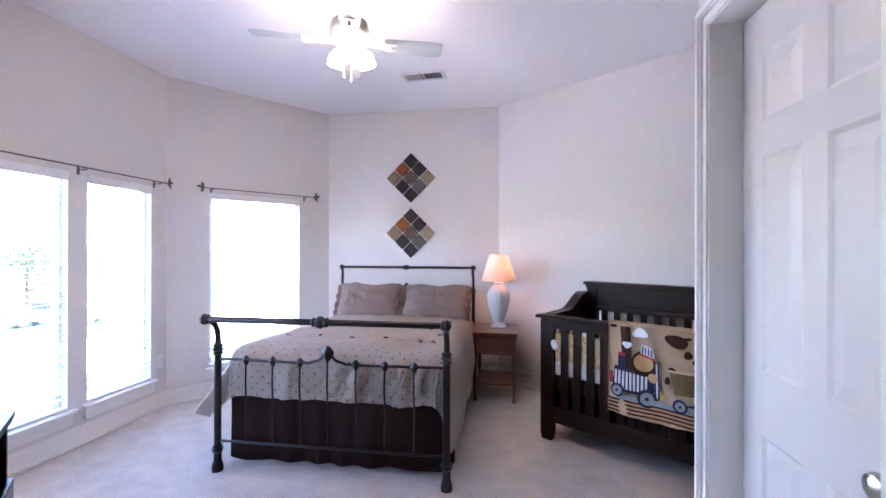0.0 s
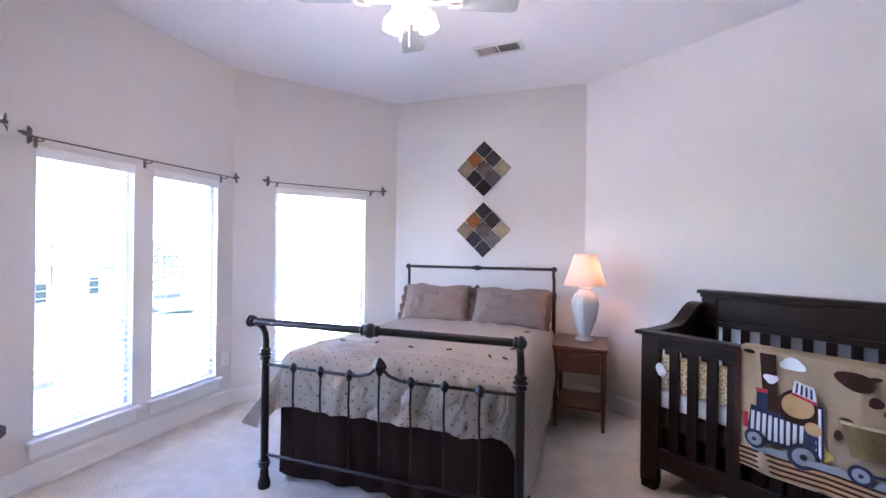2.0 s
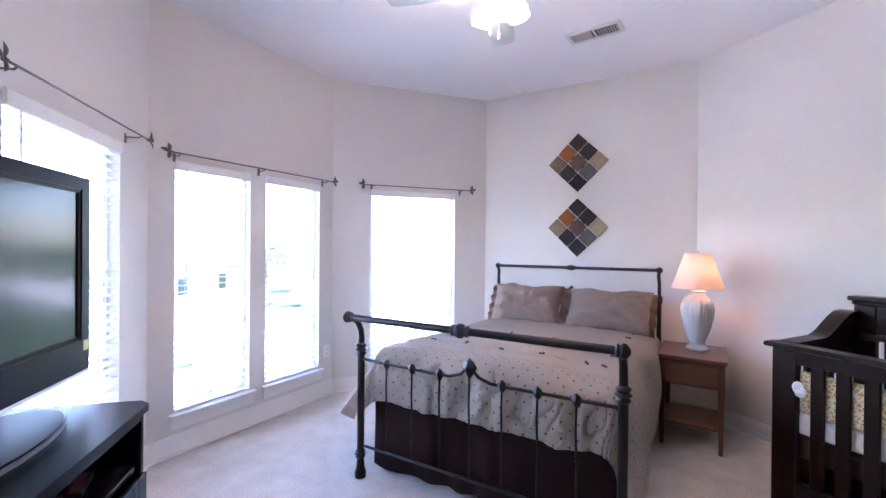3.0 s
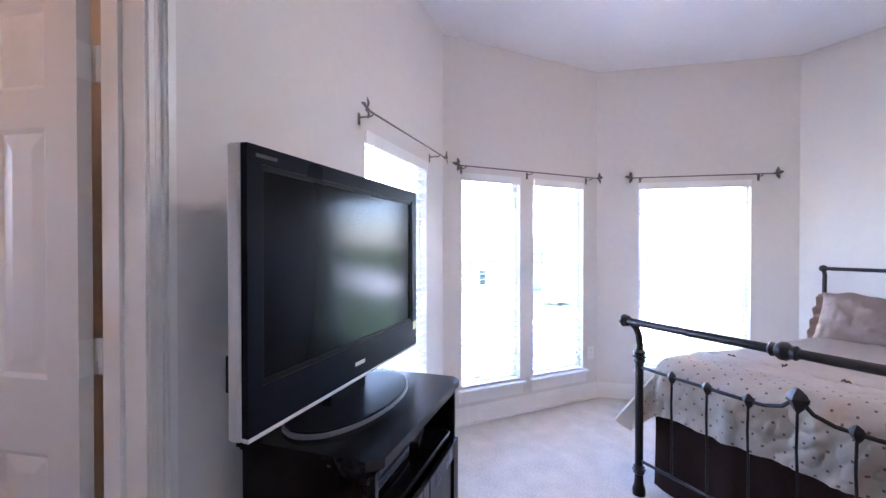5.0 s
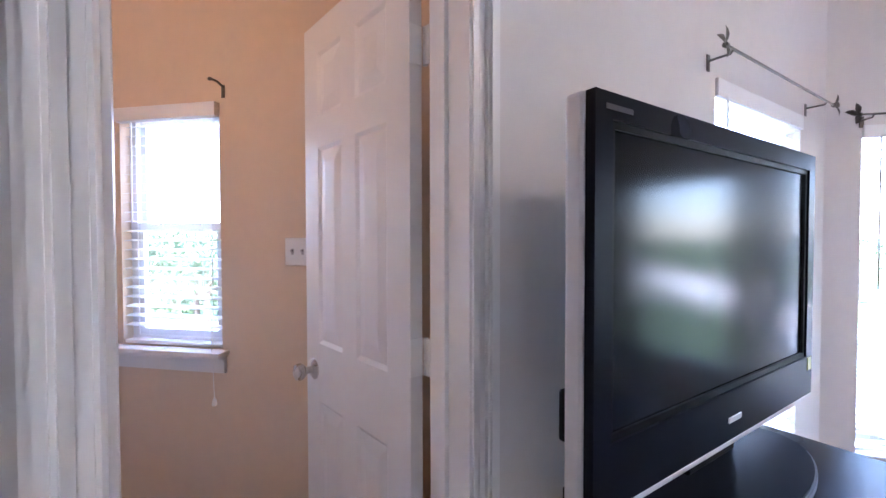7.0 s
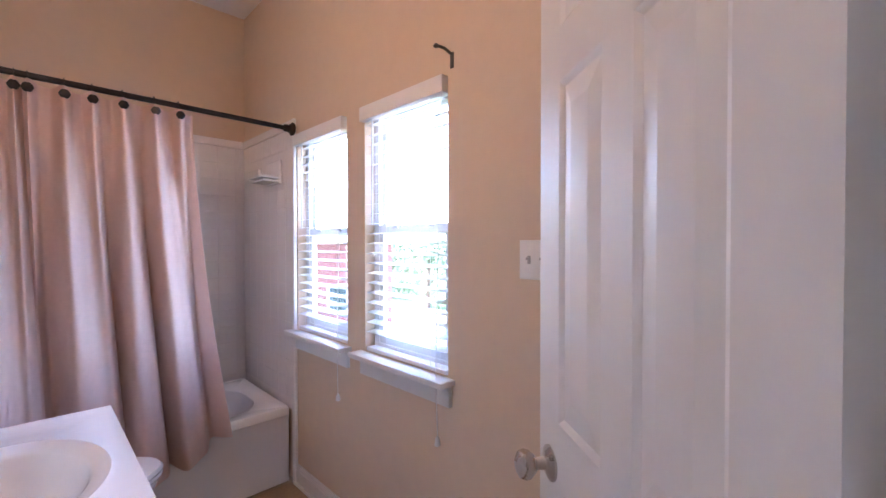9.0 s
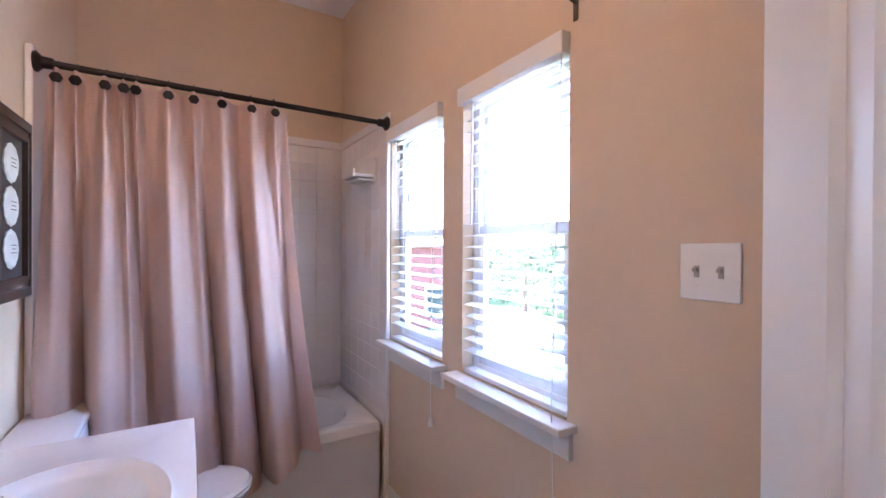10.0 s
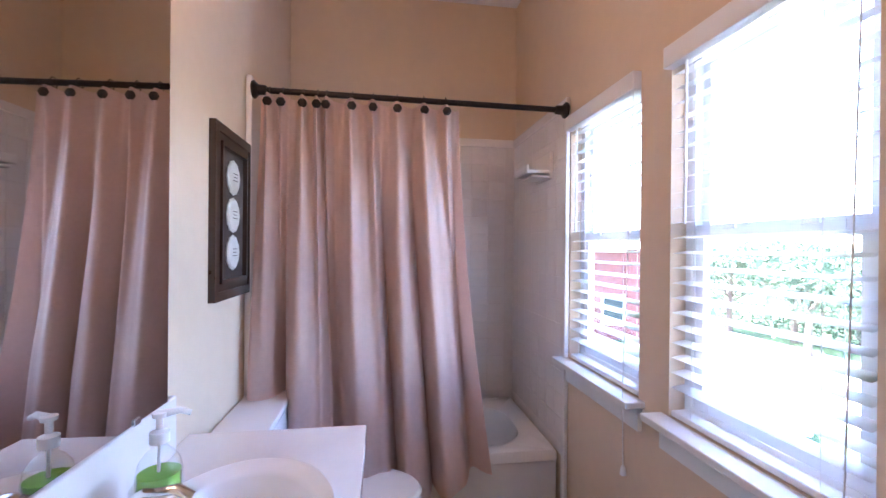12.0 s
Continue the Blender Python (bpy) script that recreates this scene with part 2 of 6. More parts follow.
slab("ceiling", outer, "white textured flat bedroom ceiling")
slab("ceiling_bath", [(BX - 0.1, BY - 0.12), (BE, BY - 0.12), (BE, 0.366), (BX - 0.1, 1.836)], "white flat bathroom ceiling")
bm = B()  # ground slab under the rooms, as the house's base
box(bm, -2.18, 3.1, -2.42, 5.5, -0.25, -0.03)
solid("foundation", bm, GROUT, "concrete slab under the rooms", "slab")


def along(i):
    """Pose of a bedroom wall: x along it, y out of the room, z up."""
    p, r = ROOM[i], ROOM[(i + 1) % 10]
    return pose(p[0], p[1], 0, 0, 0, math.degrees(math.atan2(r[1] - p[1], r[0] - p[0]))), (Vector(r) - Vector(p)).length


def baseboard(m, a, b, h=0.13):
    bm = B()
    box(bm, a, b, -0.014, 0, 0, h - 0.03)
    box(bm, a, b, -0.011, 0, h - 0.03, h - 0.012)
    box(bm, a, b, -0.007, 0, h - 0.012, h)
    box(bm, a, b, -0.024, -0.014, 0, 0.016)
    ob = solid("baseboard", bm, TRIM, "white moulded baseboard along the wall", "baseboard")
    ob.matrix_basis = m
    return ob


for i in range(10):
    m, L = along(i)
    gaps = {"wall_southwest": (DOOR_A - 0.085, DOOR_B + 0.085), "wall_closet": (0.02, 0.80)}.get(NAMES[i])
    if gaps:
        if gaps[0] > 0.05:
            baseboard(m, 0, gaps[0])
        baseboard(m, gaps[1], L)
    else:
        baseboard(m, 0, L)
baseboard(pose(BX, 1.73, 0, 0, 0, -90) @ pose(0, 0, 0, 0, 0, 180) @ pose(0, 0, 0), -2.95, 0, 0.11)


def window(name, m, w, z0, z1, t, label, tint=GLASS, ears=0.035, rail=0.5, lip=0.045):
    """A single-hung vinyl window in an opening: x along the wall, y outwards, its inner face at y 0."""
    win = thing(name, m, label, "window", "", "structure")
    f = 0.035 if rail else 0.02
    y0, y1 = t - 0.05, t - 0.005
    bm = B()
    box(bm, 0, f, y0, y1, z0, z1)
    box(bm, w - f, w, y0, y1, z0, z1)
    box(bm, f, w - f, y0, y1, z0, z0 + f)
    box(bm, f, w - f, y0, y1, z1 - f, z1)
    part("window_frame", bm, VINYL, win)
    zm = z0 + (z1 - z0) * (rail or 0.5)
    for nm, a, b, yy in (("lower_sash", z0 + f, zm + 0.02, y0 + 0.004), ("upper_sash", zm - 0.02, z1 - f, y0 + 0.024)) if rail else (("sash", z0 + f, z1 - f, y0 + 0.01),):
        bm = B()
        s = 0.03 if rail else 0.013
        box(bm, f, f + s, yy, yy + 0.018, a, b)
        box(bm, w - f - s, w - f, yy, yy + 0.018, a, b)
        box(bm, f + s, w - f - s, yy, yy + 0.018, a, a + s)
        box(bm, f + s, w - f - s, yy, yy + 0.018, b - s, b)
        sash = part(nm, bm, VINYL, win)
        bm = B()
        box(bm, f + s, w - f - s, yy + 0.007, yy + 0.011, a + s, b - s)
        pane = part("pane", bm, tint, sash, "clear glass pane")
        pane.visible_shadow = False
    if rail:
        bm = B()
        for a in (0.3, 0.7):
            box(bm, w * a - 0.02, w * a + 0.02, y0 - 0.006, y0 + 0.004, zm + 0.005, zm + 0.02, 0.003)
        part("sash_lock", bm, VINYL, win)
    bm = B()
    box(bm, -ears, w + ears, -lip, 0.001, z0 - 0.022, z0, 0.004)
    box(bm, 0.001, w - 0.001, 0.0, y0, z0 - 0.022, z0 - 0.001)
    part("window_sill", bm, TRIM, win, "white painted sill")
    bm = B()
    box(bm, -ears + 0.015, w + ears - 0.015, -0.016, -0.001, z0 - 0.10, z0 - 0.022)
    box(bm, -ears + 0.015, w + ears - 0.015, -0.022, -0.001, z0 - 0.045, z0 - 0.022, 0.004)
    part("apron", bm, TRIM, win)
    return win


def blind(m, w, z0, z1, yc, pitch, tilt, label, cord_side=1, cord_z=0.6, wand_z=1.2, proud=0.012):
    """A two-inch horizontal blind hung in a window's opening."""
    bl = thing("window_blind", m, label, "blind", "window blinds")
    bm = B()
    box(bm, 0.001, w - 0.001, -proud, 0.004, z1 - 0.062, z1 - 0.001, 0.003)
    part("valance", bm, BLIND, bl)
    bm = B()
    box(bm, 0.008, w - 0.008, yc - 0.02, yc + 0.022, z1 - 0.045, z1 - 0.003)
    part("headrail", bm, BLIND, bl)
    bm = B()
    a, hw = radians(tilt), 0.024
    for x0, x1 in ((0.008, w - 0.008),):
        rows = []
        for k in range(5):
            s = (k / 2 - 1) * hw
            z = 0.0018 * (1 - (k / 2 - 1) ** 2)
            rows.append([bm.verts.new((x, s * math.cos(a) - z * math.sin(a), s * math.sin(a) + z * math.cos(a))) for x in (x0, x1)])
        for r0, r1 in zip(rows, rows[1:]):
            bm.faces.new((r0[0], r0[1], r1[1], r1[0]))
    bmesh.ops.solidify(bm, geom=bm.faces[:], thickness=0.0025)
    me = mesh_of("slat", bm, BLIND)
    n = int((z1 - 0.075 - z0 - 0.03) / pitch)
    for k in range(n):
        shared("slat", me, bl, pose(0, yc, z1 - 0.075 - pitch * k, 0.6 * math.sin(k * 2.3), 0, 0))
    bm = B()
    box(bm, 0.008, w - 0.008, yc - 0.024, yc + 0.024, z0 + 0.004, z0 + 0.022, 0.004)
    part("bottom_rail", bm, BLIND, bl)
    bm = B()
    for x in (0.09, w - 0.09):
        for y in (yc - 0.026, yc + 0.026):
            box(bm, x - 0.0006, x + 0.0006, y - 0.0005, y + 0.0005, z0 + 0.02, z1 - 0.05)
    part("ladder_cord", bm, BLIND, bl)
    bm = B()
    xw = 0.07 if cord_side > 0 else w - 0.07
    tube(bm, [(xw, yc - 0.032, z1 - 0.05), (xw, yc - 0.034, wand_z)], 0.004, 8)
    part("tilt_wand", bm, BLIND, bl, "thin white tilt wand")
    if cord_z:
        bm = B()
        xc = w - 0.012 if cord_side > 0 else 0.012
        tube(bm, [(xc, -0.02, z1 - 0.06), (xc, -0.05, z0 + 0.02), (xc + 0.012, -0.053, cord_z + 0.03)], 0.0016, 6)
        lathe(bm, [(0.004, 0.03), (0.008, 0.02), (0.011, 0.0), (0.006, -0.004)], 10, (xc + 0.012, -0.053, cord_z))
        part("pull_cord", bm, BLIND, bl, "white pull cord with a plastic tassel")
    return bl


WINDOWS = []
for nm, spans in OPEN.items():
    if nm == "wall_closet":
        continue
    m, L = along(NAMES.index(nm))
    for o in spans:
        if o[2] > 0:
            WINDOWS.append((m @ pose(o[0], 0, 0), o[1] - o[0]))
for k, (m, w) in enumerate(WINDOWS):
    window("window_%d" % (k + 1), m, w, 0.265, 1.885, 0.10, "tall white bedroom window with a low sill", rail=0)
    blind(m, w, 0.265, 1.885, 0.021, 0.043, 0, "white horizontal blind, slats open, in the bedroom window", cord_z=0.0, wand_z=1.1)
for k, (a, b) in enumerate(BWIN):
    m = pose(BX, a, 0, 0, 0, 90)
    window("window_%d" % (k + 5), m, b - a, BZ0, BZ1, 0.10, "white bathroom window above a painted sill", lip=0.07)
    blind(m, b - a, BZ0, BZ1, 0.024, 0.043, 9, "white horizontal blind, slats open, in the bathroom window", cord_z=0.64 if k else 0.62, wand_z=1.42, proud=0.03)


# doors
def casing(m, a, b, h, y_in, side, label):
    """Moulded casing round an opening from a to b on a wall's face at y_in; side is -1 for the room's side."""
    bm = B()
    for lo, hi, z0, z1 in ((a - 0.075, a, 0, h), (b, b + 0.075, 0, h), (a - 0.075, b + 0.075, h, h + 0.075)):
        flip = lo == a - 0.075 and hi == a
        for k, (u0, u1, th) in enumerate(((0.0, 0.075, 0.009), (0.006, 0.020, 0.016), (0.024, 0.030, 0.012), (0.040, 0.072, 0.019), (0.046, 0.060, 0.026))):
            y0, y1 = sorted((y_in, y_in + side * th))
            if z0 == h:
                box(bm, a - u1, b + u1, y0, y1, h + u0, h + u1)
            elif flip:
                box(bm, a - u1, a - u0, y0, y1, 0, h + u0)
            else:
                box(bm, b + u0, b + u1, y0, y1, 0, h + u0)
    ob = solid("door_casing", bm, TRIM, label, "trim")
    ob.matrix_basis = m
    return ob


def jamb(m, a, b, h, y0, y1, stop):
    bm = B()
    box(bm, a - 0.018, a, y0, y1, 0, h)
    box(bm, b, b + 0.018, y0, y1, 0, h)
    box(bm, a - 0.018, b + 0.018, y0, y1, h, h + 0.018)
    box(bm, a, a + 0.011, stop - 0.016, stop + 0.016, 0, h - 0.011)
    box(bm, b - 0.011, b, stop - 0.016, stop + 0.016, 0, h - 0.011)
    box(bm, a, b, stop - 0.016, stop + 0.016, h - 0.011, h)
    ob = solid("door_jamb", bm, TRIM, "white painted door jamb", "trim")
    ob.matrix_basis = m
    return ob


def knob(bm, x, y, z, side):
    """A round knob with its rose on a door's face."""
    prof = [(0.033, 0.0), (0.033, 0.004), (0.026, 0.008), (0.012, 0.012), (0.011, 0.028), (0.018, 0.034), (0.026, 0.044), (0.0275, 0.052), (0.024, 0.062), (0.012, 0.068), (0.0, 0.069)]
    t = B()
    lathe(t, prof, 20)
    rot = pose(x, y, z, 90 if side < 0 else -90)
    t.transform(rot)
    me = bpy.data.meshes.new("t")
    t.to_mesh(me)
    bm.from_mesh(me)
    t.free()
    bpy.data.meshes.remove(me)


def panel_door(name, m, w, h, label, knob_x, hinge_x=None):
    """A six-panel moulded door: x across, y through its thickness (0 to 0.035), z up."""
    d = thing(name, m, label, "door", "", "structure")
    t, st = 0.035, 0.095
    mid = w / 2
    cols = ((st, mid - 0.04), (mid + 0.04, w - st))
    rws = ((0.22, 0.815), (1.0, 1.62), (1.715, 1.915))
    bm = B()
    xs = [0, st, mid - 0.04, mid + 0.04, w - st, w]
    for a, b in ((0, 1), (2, 3), (4, 5)):
        box(bm, xs[a], xs[b], 0, t, 0, h)
    zs = [0.0] + [v for r in rws for v in r] + [h]
    for c0, c1 in cols:
        for a, b in zip(zs[0::2], zs[1::2]):
            box(bm, c0, c1, 0, t, a, b)
        for z0, z1 in rws:
            box(bm, c0, c1, 0.0065, t - 0.0065, z0, z1)
    slab = part("slab", bm, DOOR, d)
    for c0, c1 in cols:
        for z0, z1 in rws:
            bm = B()
            for side, ya, yb in ((-1, 0.0065, 0.0012), (1, t - 0.0065, t - 0.0012)):
                o = [bm.verts.new((x, ya, z)) for x, z in ((c0 + 0.012, z0 + 0.012), (c1 - 0.012, z0 + 0.012), (c1 - 0.012, z1 - 0.012), (c0 + 0.012, z1 - 0.012))]
                i = [bm.verts.new((x, yb, z)) for x, z in ((c0 + 0.046, z0 + 0.052), (c1 - 0.046, z0 + 0.052), (c1 - 0.046, z1 - 0.052), (c0 + 0.046, z1 - 0.052))]
                for k in range(4):
                    bm.faces.new((o[k], o[(k + 1) % 4], i[(k + 1) % 4], i[k]))
                bm.faces.new(i)
                # sloped moulding from the stiles down to the panel's ground
                e = [bm.verts.new((x, 0.0 if side < 0 else t, z)) for x, z in ((c0, z0), (c1, z0), (c1, z1), (c0, z1))]
                g = [bm.verts.new((x, ya - side * -0.0003, z)) for x, z in ((c0 + 0.012, z0 + 0.012), (c1 - 0.012, z0 + 0.012), (c1 - 0.012, z1 - 0.012), (c0 + 0.012, z1 - 0.012))]
                for k in range(4):
                    bm.faces.new((e[k], e[(k + 1) % 4], g[(k + 1) % 4], g[k]))
            part("panel", bm, DOOR, d)
    bm = B()
    knob(bm, knob_x, 0, 0.91, -1)
    knob(bm, knob_x, t, 0.91, 1)
    part("door_knob", bm, NICKEL, d, "round satin nickel knob", True)
    bm = B()
    e = w if knob_x > mid else 0
    box(bm, e - 0.001, e + 0.001, t / 2 - 0.0125, t / 2 + 0.0125, 0.88, 0.94)
    part("latch_plate", bm, NICKEL, d)
    if hinge_x is not None:
        for z in (0.20, 1.01, 1.735):
            bm = B()
            for k in range(5):
                tube(bm, [(hinge_x, -0.005, z + 0.018 * k), (hinge_x, -0.005, z + 0.018 * k + 0.0165)], 0.0065, 10)
            e = 0.0
            box(bm, e - 0.0025, e, 0.001, t + 0.002, z, z + 0.089)
            box(bm, hinge_x - 0.018, hinge_x, -0.0035, -0.001, z, z + 0.089)
            part("hinge", bm, TRIM, d, "painted butt hinge")
    return d


mw, _ = along(9)
casing(mw, DOOR_A, DOOR_B, 2.04, 0.0, -1, "white moulded casing round the bathroom doorway")
casing(mw, DOOR_A, DOOR_B, 2.04, 0.13, 1, "white moulded casing round the bathroom doorway")
jamb(mw, DOOR_A, DOOR_B, 2.04, 0.0, 0.13, 0.08)
hx, hy = -0.663, 1.035
ang = math.degrees(math.atan2(-0.465, -0.357))
panel_door("door_1", pose(hx, hy, 0.012, 0, 0, ang), 0.578, 2.01, "white six-panel bathroom door standing wide open", 0.52, -0.008)
mc, _ = along(6)
casing(mc, 0.095, 0.709, 2.07, 0.0, -1, "white moulded casing round the closet door")
jamb(mc, 0.095, 0.709, 2.07, 0.0, 0.12, 0.13)
panel_door("door_2", mc @ pose(0.098, 0.088, 0.012), 0.608, 2.05, "closed white six-panel closet door", 0.545)

# ---- outdoors, seen from an upper storey ----
GZ = -3.0
GRASS = mk("grass", (0.045, 0.07, 0.03), 0.95, var=0.4, scale=0.5, bump=0.6, bscale=30, spec=0.1)
ASPHALT = mk("concrete_road", (0.45, 0.44, 0.42), 0.9, var=0.12, scale=0.8, bump=0.3, bscale=40)
LEAF = mk("leaves", (0.055, 0.085, 0.04), 0.6, var=0.5, scale=1.5)
BARK = mk("bark", (0.12, 0.085, 0.06), 0.9, var=0.3, scale=5, bump=0.6, bscale=30)
BRICK = mk("brick", (0.11, 0.036, 0.028), 0.85, var=0.3, scale=4, bump=0.3, bscale=60)
ROOFING = mk("roof_shingle", (0.16, 0.14, 0.13), 0.9, var=0.25, scale=3, bump=0.4, bscale=40)
SIDING = mk("house_siding", (0.22, 0.17, 0.14), 0.85, var=0.1, scale=2)
bm = B()
bm.faces.new([bm.verts.new(v) for v in ((-1500, -1500, GZ), (1500, -1500, GZ), (1500, 1500, GZ), (-1500, 1500, GZ))])
solid("ground", bm, GRASS, "grassy ground reaching the horizon", "ground")
bm = B()
box(bm, -19, -12, -120, 120, GZ - 0.1, GZ + 0.03)
solid("road", bm, ASPHALT, "pale concrete street below the windows", "road")
bm = B()
box(bm, -12, -1.6, 1.5, 14.0, GZ - 0.1, GZ + 0.05)
solid("driveway", bm, ASPHALT, "pale concrete driveway", "driveway")
bm = B()
box(bm, -1.25, 3.1, -2.4, 5.4, GZ, -0.25)
solid("lower_storey", bm, SIDING, "ground-floor walls under the rooms", "house")

PAINT_A = mk("car_paint", (0.05, 0.08, 0.16), 0.3, metal=0.4, var=0.05, coat=1.0)
PAINT_B = mk("car_paint_grey", (0.12, 0.13, 0.15), 0.3, metal=0.4, var=0.05, coat=1.0)
RUBBER = mk("rubber", (0.02, 0.02, 0.02), 0.8)
DARKGLASS = mk("car_glass", (0.02, 0.025, 0.03), 0.08)
RIM = mk("wheel_rim", (0.5, 0.5, 0.52), 0.3, metal=1.0)


def car(m, paint, label):
    c = thing("car", m, label, "car", "parked cars")
    prof = [(-2.2, 0.35), (-2.25, 0.62), (-2.1, 0.85), (-1.75, 0.92), (-1.1, 1.38), (-0.6, 1.46), (0.3, 1.44), (1.0, 1.0), (1.9, 0.82), (2.2, 0.62), (2.22, 0.32)]
    bm = B()
    rows = []
    for x, z in prof:
        w = 0.86 if z < 1.05 else 0.64
        rows.append([bm.verts.new((x, y, zz)) for y, zz in ((-w, 0.28), (-w - 0.02, min(z, 0.6)), (-w, z), (w, z), (w + 0.02, min(z, 0.6)), (w, 0.28))])
    for r0, r1 in zip(rows, rows[1:]):
        for k in range(6):
            bm.faces.new((r0[k], r0[(k + 1) % 6], r1[(k + 1) % 6], r1[k]))
    bm.faces.new(rows[0])
    bm.faces.new(list(reversed(rows[-1])))
    part("body", bm, paint, c, "", True)
    bm = B()
    for y in (-0.70, 0.68):
        box(bm, -1.15, 0.35, y, y + 0.02, 1.0, 1.33)
    part("side_window", bm, DARKGLASS, c)
    bm = B()
    bm.faces.new([bm.verts.new(v) for v in ((0.42, -0.62, 1.40), (0.42, 0.62, 1.40), (1.0, 0.72, 1.04), (1.0, -0.72, 1.04))])
    part("windscreen", bm, DARKGLASS, c)
    for x in (-1.4, 1.35):
        for y in (-0.86, 0.68):
            bm = B()
            tube(bm, [(x, y, 0.32), (x, y + 0.18, 0.32)], 0.32, 20)
            wh = part("wheel", bm, RUBBER, c)
            bm = B()
            tube(bm, [(x, y - 0.01, 0.32), (x, y + 0.19, 0.32)], 0.2, 16)
            part("rim", bm, RIM, wh)
    for y in (-0.65, 0.65):
        bm = B()
        box(bm, 2.12, 2.235, y - 0.16, y + 0.16, 0.58, 0.7, 0.02)
        part("headlight", bm, RIM, c)
    return c


car(pose(-14.6, 11.2, GZ + 0.03, 0, 0, 80), PAINT_A, "dark blue car parked in the street")
car(pose(-24.4, 21.7, GZ + 0.03, 0, 0, 35), PAINT_B, "grey car parked beyond the street")
car(pose(-9.6, 9.0, GZ + 0.05, 0, 0, 20), PAINT_B, "grey car standing on the driveway")
PAINT_C = mk("car_paint_white", (0.75, 0.75, 0.76), 0.3, var=0.03, coat=1.0)
car(pose(-10.6, -9.6, GZ, 0, 0, 50), PAINT_C, "white car parked below the bathroom windows")


def tree(x, y, h, r, seed, label):
    t = thing("tree", pose(x, y, GZ), label, "tree", "trees across the street")
    rnd = random.Random(seed)
    bm = B()
    tube(bm, [(0, 0, -0.1), (0.05, 0, h * 0.25), (-0.04, 0.05, h * 0.55), (0, 0, h * 0.85)], [0.16, 0.13, 0.09, 0.03], 8)
    tips = []
    for k in range(9):
        a, z = rnd.uniform(0, 6.28), h * rnd.uniform(0.3, 0.7)
        e = (r * 0.75 * math.cos(a), r * 0.75 * math.sin(a), z + h * rnd.uniform(0.12, 0.28))
        tips.append(e)
        tube(bm, [(0, 0, z), (e[0] * 0.5, e[1] * 0.5, z + (e[2] - z) * 0.6), e], [0.06, 0.04, 0.015], 6)
    part("trunk", bm, BARK, t)
    bm = B()
    for k in range(2600):
        c = rnd.choice(tips) if rnd.random() < 0.7 else (0, 0, h * 0.8)
        p = Vector((c[0] + rnd.gauss(0, r * 0.3), c[1] + rnd.gauss(0, r * 0.3), c[2] + rnd.gauss(0, h * 0.1)))
        s = rnd.uniform(0.08, 0.17)
        d, e = Vector((rnd.gauss(0, 1), rnd.gauss(0, 1), rnd.gauss(0, 0.6))).normalized(), Vector((rnd.gauss(0, 1), rnd.gauss(0, 1), rnd.gauss(0, 1))).normalized()
        bm.faces.new([bm.verts.new(v) for v in (p - d * s, p + e * s * 0.5, p + d * s, p - e * s * 0.5)])
    part("crown", bm, LEAF, t)


for k, (x, y, h, r) in enumerate([(-24, -17, 4.6, 2.4), (-21.5, -11, 4.0, 2.0), (-28, -11, 5.0, 2.6), (-23, -2.5, 4.4, 2.2), (-29, -23, 5.0, 2.8), (-21.5, -15, 3.6, 1.9), (-34, -5, 5.5, 2.8), (-30, 24, 5.0, 2.3), (-26, -7, 4.4, 2.4), (-33, -16, 5.4, 2.8), (-19, -19.5, 4.8, 2.3), (-20, -16.8, 4.5, 2.1), (-24, -22, 5.2, 2.6), (-17.5, -14, 4.0, 1.8), (-20.5, -26, 4.8, 2.4)]):
    tree(x, y, h, r, k + 5, "small leafy green tree on the grass")
rnd = random.Random(9)
bm = B()
for k in range(9000):
    a = rnd.uniform(-24.5, -20.5), rnd.uniform(-34, 4)
    z = GZ + rnd.random() ** 0.7 * (0.9 + 0.5 * math.sin(a[1] * 0.7))
    s = rnd.uniform(0.07, 0.16)
    d, e = Vector((rnd.gauss(0, 1), rnd.gauss(0, 1), rnd.gauss(0, 1))).normalized(), Vector((rnd.gauss(0, 1), rnd.gauss(0, 1), rnd.gauss(0, 1))).normalized()
    p = Vector((a[0], a[1], z))
    bm.faces.new([bm.verts.new(v) for v in (p - d * s, p + e * s * 0.5, p + d * s, p - e * s * 0.5)])
solid("shrubs", bm, LEAF, "low green shrubs along the street", "shrub", "stuff")


